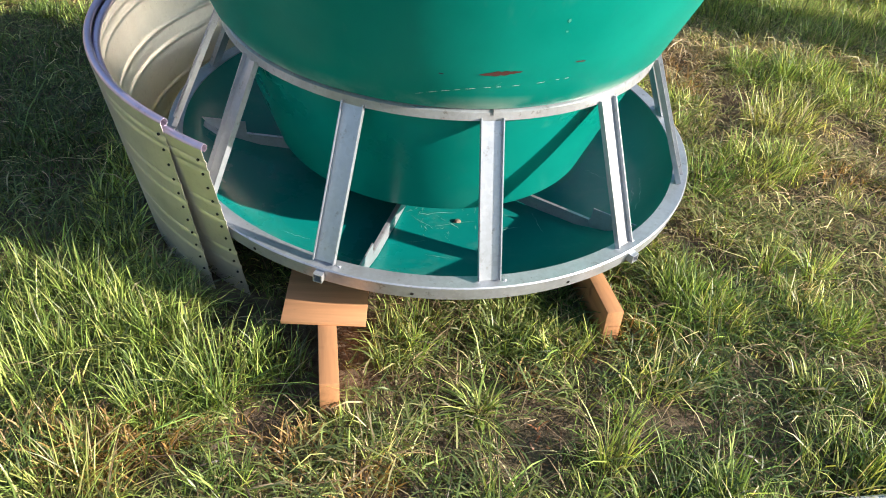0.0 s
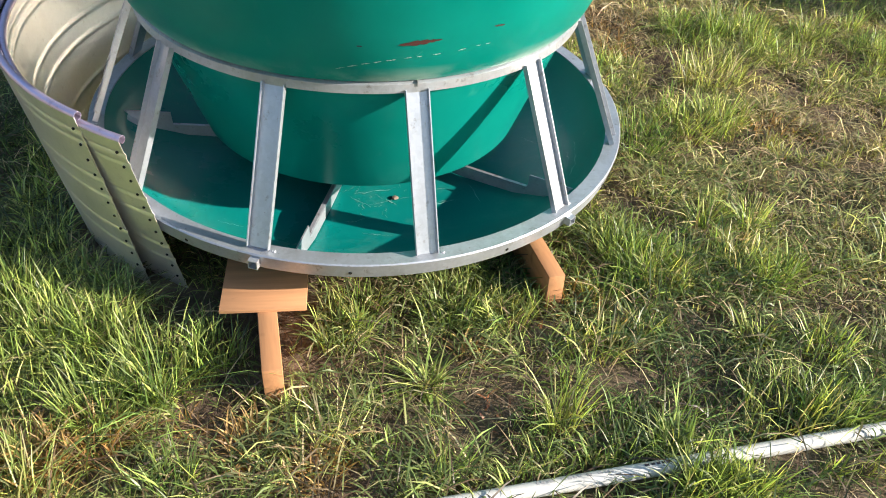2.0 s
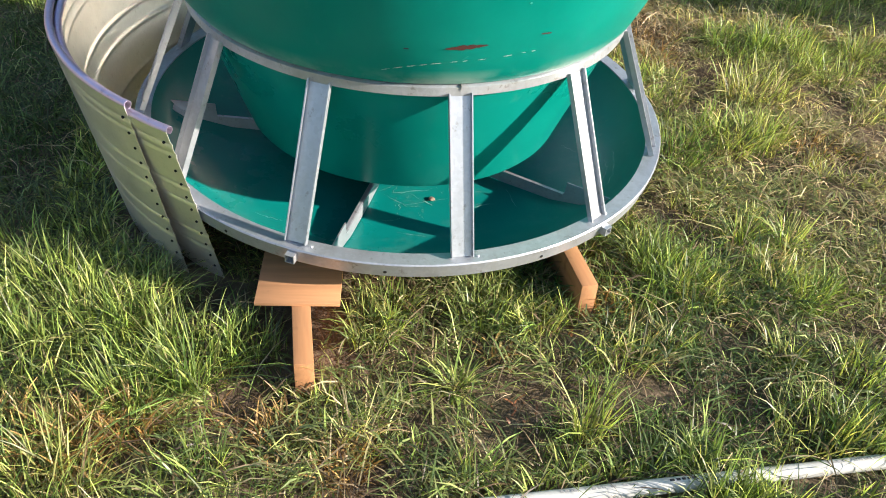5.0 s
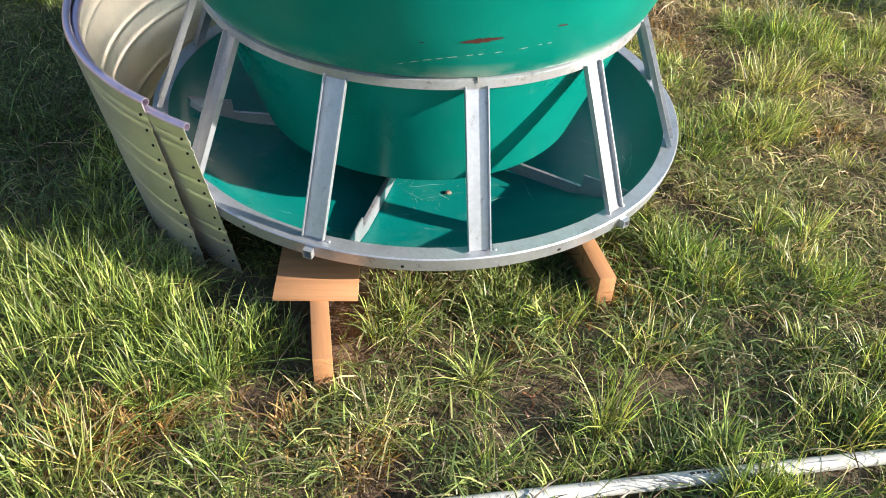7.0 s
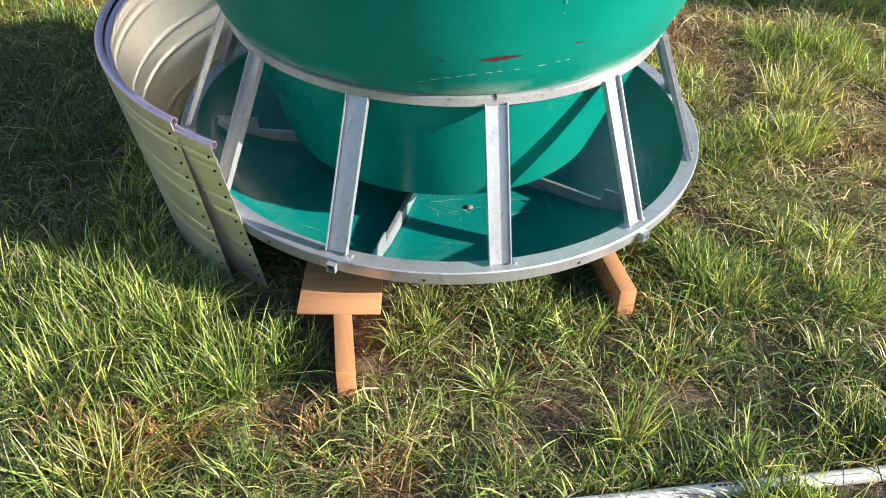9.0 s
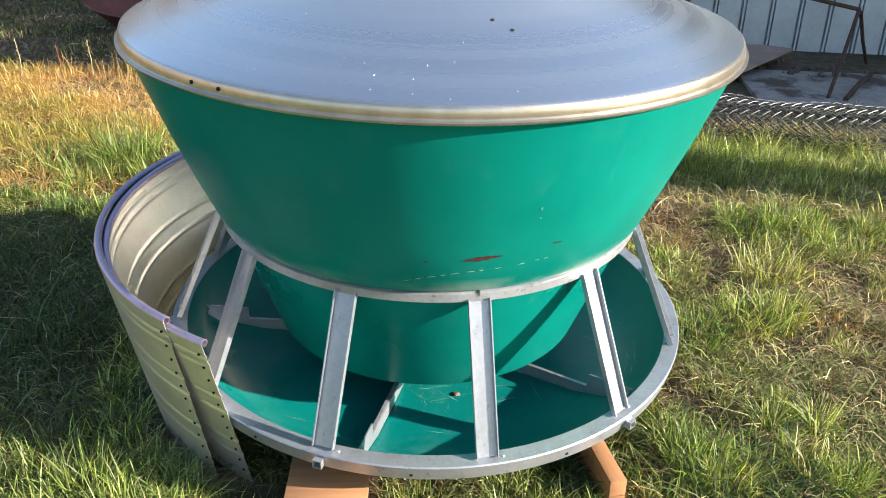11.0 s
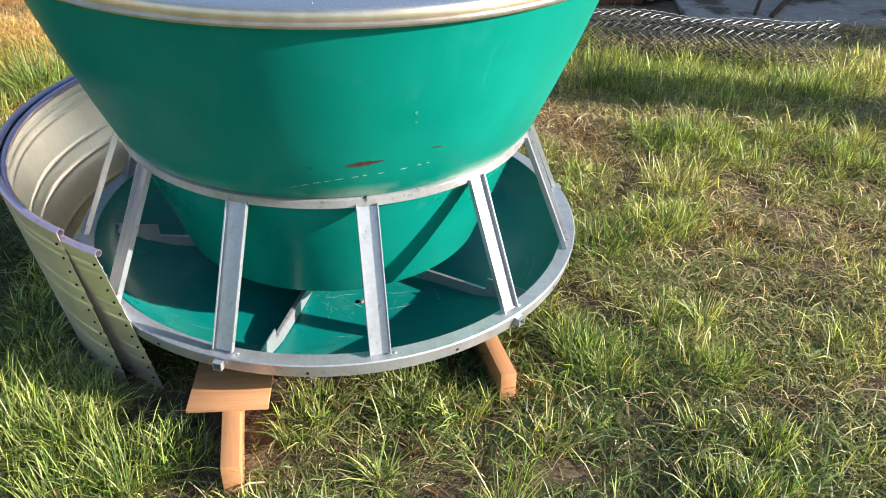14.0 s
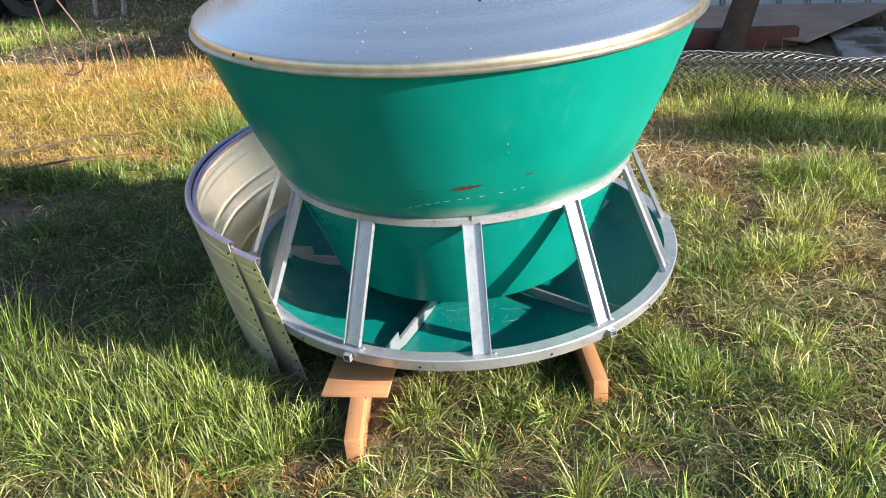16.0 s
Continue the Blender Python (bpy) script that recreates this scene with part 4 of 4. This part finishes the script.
# ---- the yard behind ----
def ribbed_fence(x0, y0, x1, y1, height, pitch, depth, mat, name, label):
    """Sheet steel with upright trapezoid ribs, with thickness."""
    length = math.hypot(x1 - x0, y1 - y0)
    line = []
    s = 0.0
    while s < length:
        line += [(s, 0), (s + pitch * 0.74, 0), (s + pitch * 0.755, -depth), (s + pitch * 0.81, -depth), (s + pitch * 0.825, 0), (s + pitch * 0.89, 0), (s + pitch * 0.90, -depth), (s + pitch * 0.935, -depth), (s + pitch * 0.945, 0)]
        s += pitch
    outline = [(x, -d) for x, d in line] + [(x, 0.0012 - d) for x, d in line[::-1]]
    bm = extruded(outline, height)
    ob = mesh_object(name, bm, mat, smooth=False)
    ob.matrix_basis = pose(x0, y0, 0.02, 0, 0, math.degrees(math.atan2(y1 - y0, x1 - x0)))
    return tagged(ob, label, "fence", kind="structure")


def clod():
    """A small brown lump on the pan."""
    bm = bmesh.new()
    bmesh.ops.create_icosphere(bm, subdivisions=2, radius=0.0065)
    for v in bm.verts:
        v.co *= 1 + 0.45 * noise.noise(v.co * 190)
        v.co.z *= 0.6
        v.co.x *= 1.4
    ob = tagged(mesh_object("clod", bm, CLAY), "small brown lump lying on the green pan", "clod")
    ob.matrix_basis = TILT @ about(16.8, 0.273, 0.0735) @ pose(0, 0, 0, 0, 0, 25)
    return ob


clod()

ribbed_fence(1.18, 4.83, 7.2, 3.7, 2.0, 0.215, 0.038, STEELBLUE, "fence_steel", "grey-blue ribbed sheet steel fence in shade")
blue = tagged(mesh_object("blue_panel", box(0.45, 0.02, 1.7, pose(0, 0, 0.85), 0.004), BLUE), "deep blue sheet panel beside the fence", "panel")
blue.matrix_basis = pose(0.98, 4.9, 0, 0, 0, -4)


def paling_fence():
    thing = tagged(empty("paling_fence", (0, 0, 0)), "weathered reddish-grey paling fence with pale strips", "fence", kind="structure")
    base = part("paling", box(0.228, 0.018, 1.5, pose(0, 0, 0.75), 0.003), REDWOOD, thing, smooth=False)
    strip = part("pale_strip", box(0.05, 0.012, 1.5, pose(0, 0.006, 0.75), 0.002), PALE, thing, smooth=False)
    for k in range(38):
        x = -9.094 + 0.266 * k
        m = pose(x, 8.163 - 0.37 * (x + 4.971), random.uniform(-0.03, 0.0), 0, random.uniform(-0.4, 0.4), -20.3)
        n = pose(x + 0.133, 8.163 - 0.37 * (x + 5.104), 0, 0, 0, -20.3)
        if k == 0:
            base.matrix_basis, strip.matrix_basis = m, n
        else:
            again(base, m, thing)
            again(strip, n, thing)
    return thing


random.seed(5)
paling_fence()

slab = bmesh.new()
box(2.6, 0.95, 0.05, Matrix(), 0.008, slab)
ob = tagged(mesh_object("slab", slab, CONCRETE), "worn pale concrete slab beside the fence", "slab", kind="structure")
ob.matrix_basis = pose(3.35, 3.2, -0.005, 0, 0, -8)
sheet = bmesh.new()
extruded([(0.28, 0.0), (-0.35, 0.62), (-0.2, 1.3), (0.92, 0.98), (1.08, 0.83)], 0.012, Matrix(), sheet)
ob = tagged(mesh_object("flat_board", sheet, PLANK, False), "pinkish weathered sheet of board lying on the ground", "board")
ob.matrix_basis = pose(1.58, 3.28, 0.035, 2, -2, 0)
ob = tagged(mesh_object("rusty_beam", box(0.78, 0.1, 0.125, pose(0, 0, 0.06), 0.01), RUSTRED), "rusty red steel beam lying on the ground", "beam")
ob.matrix_basis = pose(1.45, 3.46, 0.0, 0, 0, -2)

frame_ = tagged(empty("rusty_frame", (0, 0, 0)), "rusty steel A-frame with a long bar and a leaning sleeve", "frame")
apex = (2.83, 3.62, 0.47)
part("bar", tube([apex, (2.2, 3.57, 0.60), (1.64, 3.5, 0.735), (1.36, 3.5, 0.857), (0.95, 3.5, 1.02)], 0.014, 8), RUST, frame_)
part("leg", tube([apex, (2.62, 3.28, 0.22), (2.43, 2.98, 0.0)], 0.0125, 8), RUST, frame_)
part("leg", tube([(2.85, 3.63, 0.45), (3.1, 4.0, 0.2), (3.27, 4.2, 0.0)], 0.0125, 8), RUST, frame_)
part("brace", tube([(2.52, 2.93, 0.03), (2.75, 3.25, 0.05), (2.98, 3.56, 0.05)], 0.017, 8), RUST, frame_)
part("sleeve", tube([(1.38, 3.31, 0.0), (1.44, 3.36, 0.2), (1.56, 3.46, 0.55), (1.625, 3.5, 0.74), (1.64, 3.51, 0.77)], [0.09, 0.086, 0.075, 0.062, 0.04], 16), RUST, frame_, "tapered rusty steel sleeve")


def chain_link_roll():
    """A lying roll of wire netting: zigzag wires that hook into their neighbours, in five turns."""
    thing = tagged(empty("netting_roll", (0.55, 2.30, 0.135)), "lying roll of galvanised chain-link netting in the grass", "netting roll")
    length = 1.88
    thing.rotation_euler = (0, 0, radians(-14))
    rng = random.Random(6)
    for r, name in ((0.125, "outer_turn"), (0.112, "second_turn"), (0.098, "third_turn"), (0.083, "fourth_turn"), (0.066, "inner_turn")):
        bm = bmesh.new()
        step, slip = 0.05, rng.random()
        bends = 2 * round(math.pi * r / (0.8 * step))
        for i in range(int(length / step)):
            pts = []
            for j in range(2 * bends + 1):
                a = math.pi * j / bends
                side = (-0.52, 0.0, 0.52, 0.0)[j % 4]
                x = min(max((i + 0.5 + side) * step, 0.0), length)
                rr = r * (1 + 0.08 * math.sin(5 * x + a + 6 * slip) + 0.06 * math.sin(13 * x - 2 * a + 9 * slip)) + (0.0, 0.0028, 0.0, -0.0028)[j % 4]
                pts.append((x, rr * math.sin(a + slip) * 1.15, rr * math.cos(a + slip) * 0.95))
            tube(pts, 0.0015, 4, bm)
        # only the outer turn has the full tone, inner turns the shade-darkened one
        tagged(part(name, bm, WIRE if name == "outer_turn" else SHADEDWIRE, thing), kind="stuff")
    return thing


chain_link_roll()


def rubble():
    """Small dark stones and crumbs of earth along the slab's far edge."""
    rng = random.Random(12)
    bm = bmesh.new()
    for k in range(90):
        x = rng.uniform(2.3, 4.6)
        y = 3.72 - 0.14 * (x - 3.3) + rng.gauss(0, 0.13)
        r = rng.uniform(0.008, 0.03)
        m = pose(x, y, 0.02 + 0.3 * r, rng.uniform(0, 360), rng.uniform(0, 360), 0) @ Matrix.Diagonal((r, r * rng.uniform(0.6, 1), r * rng.uniform(0.5, 0.9), 1))
        bmesh.ops.create_icosphere(bm, subdivisions=1, radius=1.0, matrix=m)
    return tagged(mesh_object("rubble", bm, RUBBLE, False), "dark rubble and earth crumbs at the fence", "rubble", kind="stuff")


RUBBLE = plain("rubble_stone", (0.13, 0.10, 0.08), 0.95, 0, 20, 0.4, 0.6)
rubble()

# bent wire standing in the dry grass
HOSE = plain("reddish_hose", (0.15, 0.085, 0.075), 0.6)
loop_pts = [(-3.32, 2.9, 1.0), (-3.267, 2.9, 0.628), (-3.246, 2.9, 0.361), (-3.224, 2.9, 0.183), (-3.19, 2.9, 0.12), (-3.13, 2.9, 0.108), (-3.06, 2.9, 0.135), (-3.01, 2.9, 0.21), (-2.97, 2.9, 0.33), (-3.0, 2.9, 0.44), (-3.10, 2.9, 0.62), (-3.3, 2.9, 1.0)]
tagged(mesh_object("bent_wire", tube(loop_pts, 0.0055, 8), HOSE), "bent loop of thin reddish hose standing in dry grass", "hose")


def dock_stem(x, y, h, m):
    thing = tagged(empty("dock_weed", (x, y, 0)), "dry reddish dock weed with a seed head", "weed", "dock weeds")
    part("stem", tube([(0, 0, -0.01), (0.01, 0, h * 0.5), (-0.005, 0.01, h)], [0.004, 0.003, 0.002], 5), m, thing)
    bm = bmesh.new()
    rng = random.Random(int(x * 100))
    for k in range(16):
        u = rng.uniform(0.55, 1.0)
        a, d = rng.uniform(0, 6.28), rng.uniform(0.002, 0.014) * (1.25 - u)* 2.2
        c = Vector((d * math.cos(a), d * math.sin(a), h * u))
        bmesh.ops.create_icosphere(bm, subdivisions=1, radius=rng.uniform(0.002, 0.0042), matrix=Matrix.Translation(c))
    part("seed_head", bm, m, thing)
    return thing


DOCK = plain("dock", (0.24, 0.095, 0.06), 0.9)
STRAW = plain("straw", (0.5, 0.4, 0.24), 0.9)
for x, y, h, m in ((-2.92, 3.3, 0.30, DOCK), (-3.37, 3.3, 0.21, DOCK), (-3.06, 3.32, 0.24, STRAW), (-2.75, 3.36, 0.26, STRAW), (-2.3, 3.4, 0.25, STRAW), (-1.9, 3.3, 0.24, STRAW), (-2.05, 3.45, 0.28, STRAW), (-3.9, 3.35, 0.2, STRAW), (-2.5, 3.38, 0.22, DOCK)):
    dock_stem(x, y, h, m)

# dark red tub, tyre and ladder by the far fence
ob = tagged(mesh_object("red_tub", lathe(shell([(0.002, 0.0), (0.09, 0.0), (0.115, 0.012), (0.38, 0.245), (0.40, 0.25)], 0.006), 40), MAROON), "dark red rusty tub standing in the shade", "tub")
ob.matrix_basis = pose(-2.62, 5.08, 0.02, 9, 9, 0)


def tyre(x, y, z, rx, rz):
    thing = tagged(empty("tyre", (x, y, z)), "old black tyre on the ground by the fence", "tyre", "old tyres")
    thing.rotation_euler = (radians(rx), 0, radians(rz))
    part("tread", lathe([(0.2, -0.09), (0.3, -0.1), (0.335, -0.07), (0.34, 0), (0.335, 0.07), (0.3, 0.1), (0.2, 0.09), (0.19, 0.06), (0.28, 0.05), (0.28, -0.05), (0.19, -0.06)], 40), RUBBER, thing)
    return thing


tyre(-5.6, 6.2, 0.33, 86, 10)
tyre(-6.3, 6.3, 0.33, 84, -20)
tyre(-5.9, 6.6, 0.1, 4, 0)
ladder = tagged(empty("ladder", (-4.75, 6.2, 0.0)), "pale aluminium ladder leaning in the shade", "ladder")
for dx in (-0.17, 0.17):
    part("rail", box(0.03, 0.05, 1.8, pose(dx, 0.3, 0.85, -18, 0, 0), 0.004), DULL, ladder, smooth=False)
for k in range(6):
    part("rung", box(0.32, 0.03, 0.02, pose(0, 0.09 + 0.09 * k, 0.2 + 0.28 * k), 0.003), DULL, ladder, smooth=False)
ob = tagged(mesh_object("pale_plank", box(0.4, 0.05, 0.02, Matrix(), 0.003), DULL), "pale board lying on the ground", "board")
ob.matrix_basis = pose(-4.5, 5.75, 0.02, 0, 0, 12)

# unseen wall, added and outlined to cast the yard's shade and a shadow band
shade_outline = [(-0.34, 0.0), (-0.34, 2.5), (-0.02, 2.5), (-0.02, 0.1), (0.9, 0.1), (0.9, 4.25), (2.05, 4.03), (2.11, 7.3), (14.0, 7.3), (14.0, 0.0)]
wall = tagged(mesh_object("shade_wall", extruded(shade_outline, 0.3), STEELBLUE, False), "unseen tall wall added to shade the yard", "wall", kind="structure")
wall.matrix_basis = Matrix(((0, 0, 1, 7.2), (1, 0, 0, 0), (0, 1, 0, 0), (0, 0, 0, 1)))


for k, pts in enumerate((((-2.95, 1.28, 0.03), (-2.628, 1.37, 0.06), (-2.503, 1.468, 0.05), (-2.186, 1.607, 0.07), (-2.0, 1.66, 0.05)), ((-2.4, 1.15, 0.04), (-2.1, 1.22, 0.07), (-1.85, 1.34, 0.05)))):
    tagged(mesh_object("stick", tube(pts, [0.007] * (len(pts) - 1) + [0.003], 6), BARK), "dead brown stick lying in dry grass", "stick", "sticks")


# unseen weathered board walls beyond the fences, added to darken the lid's reflections
WEATHERED = plain("weathered_boards", (0.2, 0.175, 0.155), 0.85, 0, 2, 0.35, 0.3)
for name, length, height, at in (("reflection_wall_north", 26.0, 6.4, pose(-6.0, 13.4, 0, 0, 0, 0)), ("reflection_wall_west", 24.0, 4.6, pose(-15.0, 2.0, 0, 0, 0, 90))):
    wall = tagged(mesh_object(name, box(length, 0.25, height, pose(0, 0, height / 2), 0.01), WEATHERED, False), "unseen board wall beyond the yard, added to darken the lid's reflections", "wall", kind="structure")
    wall.matrix_basis = at
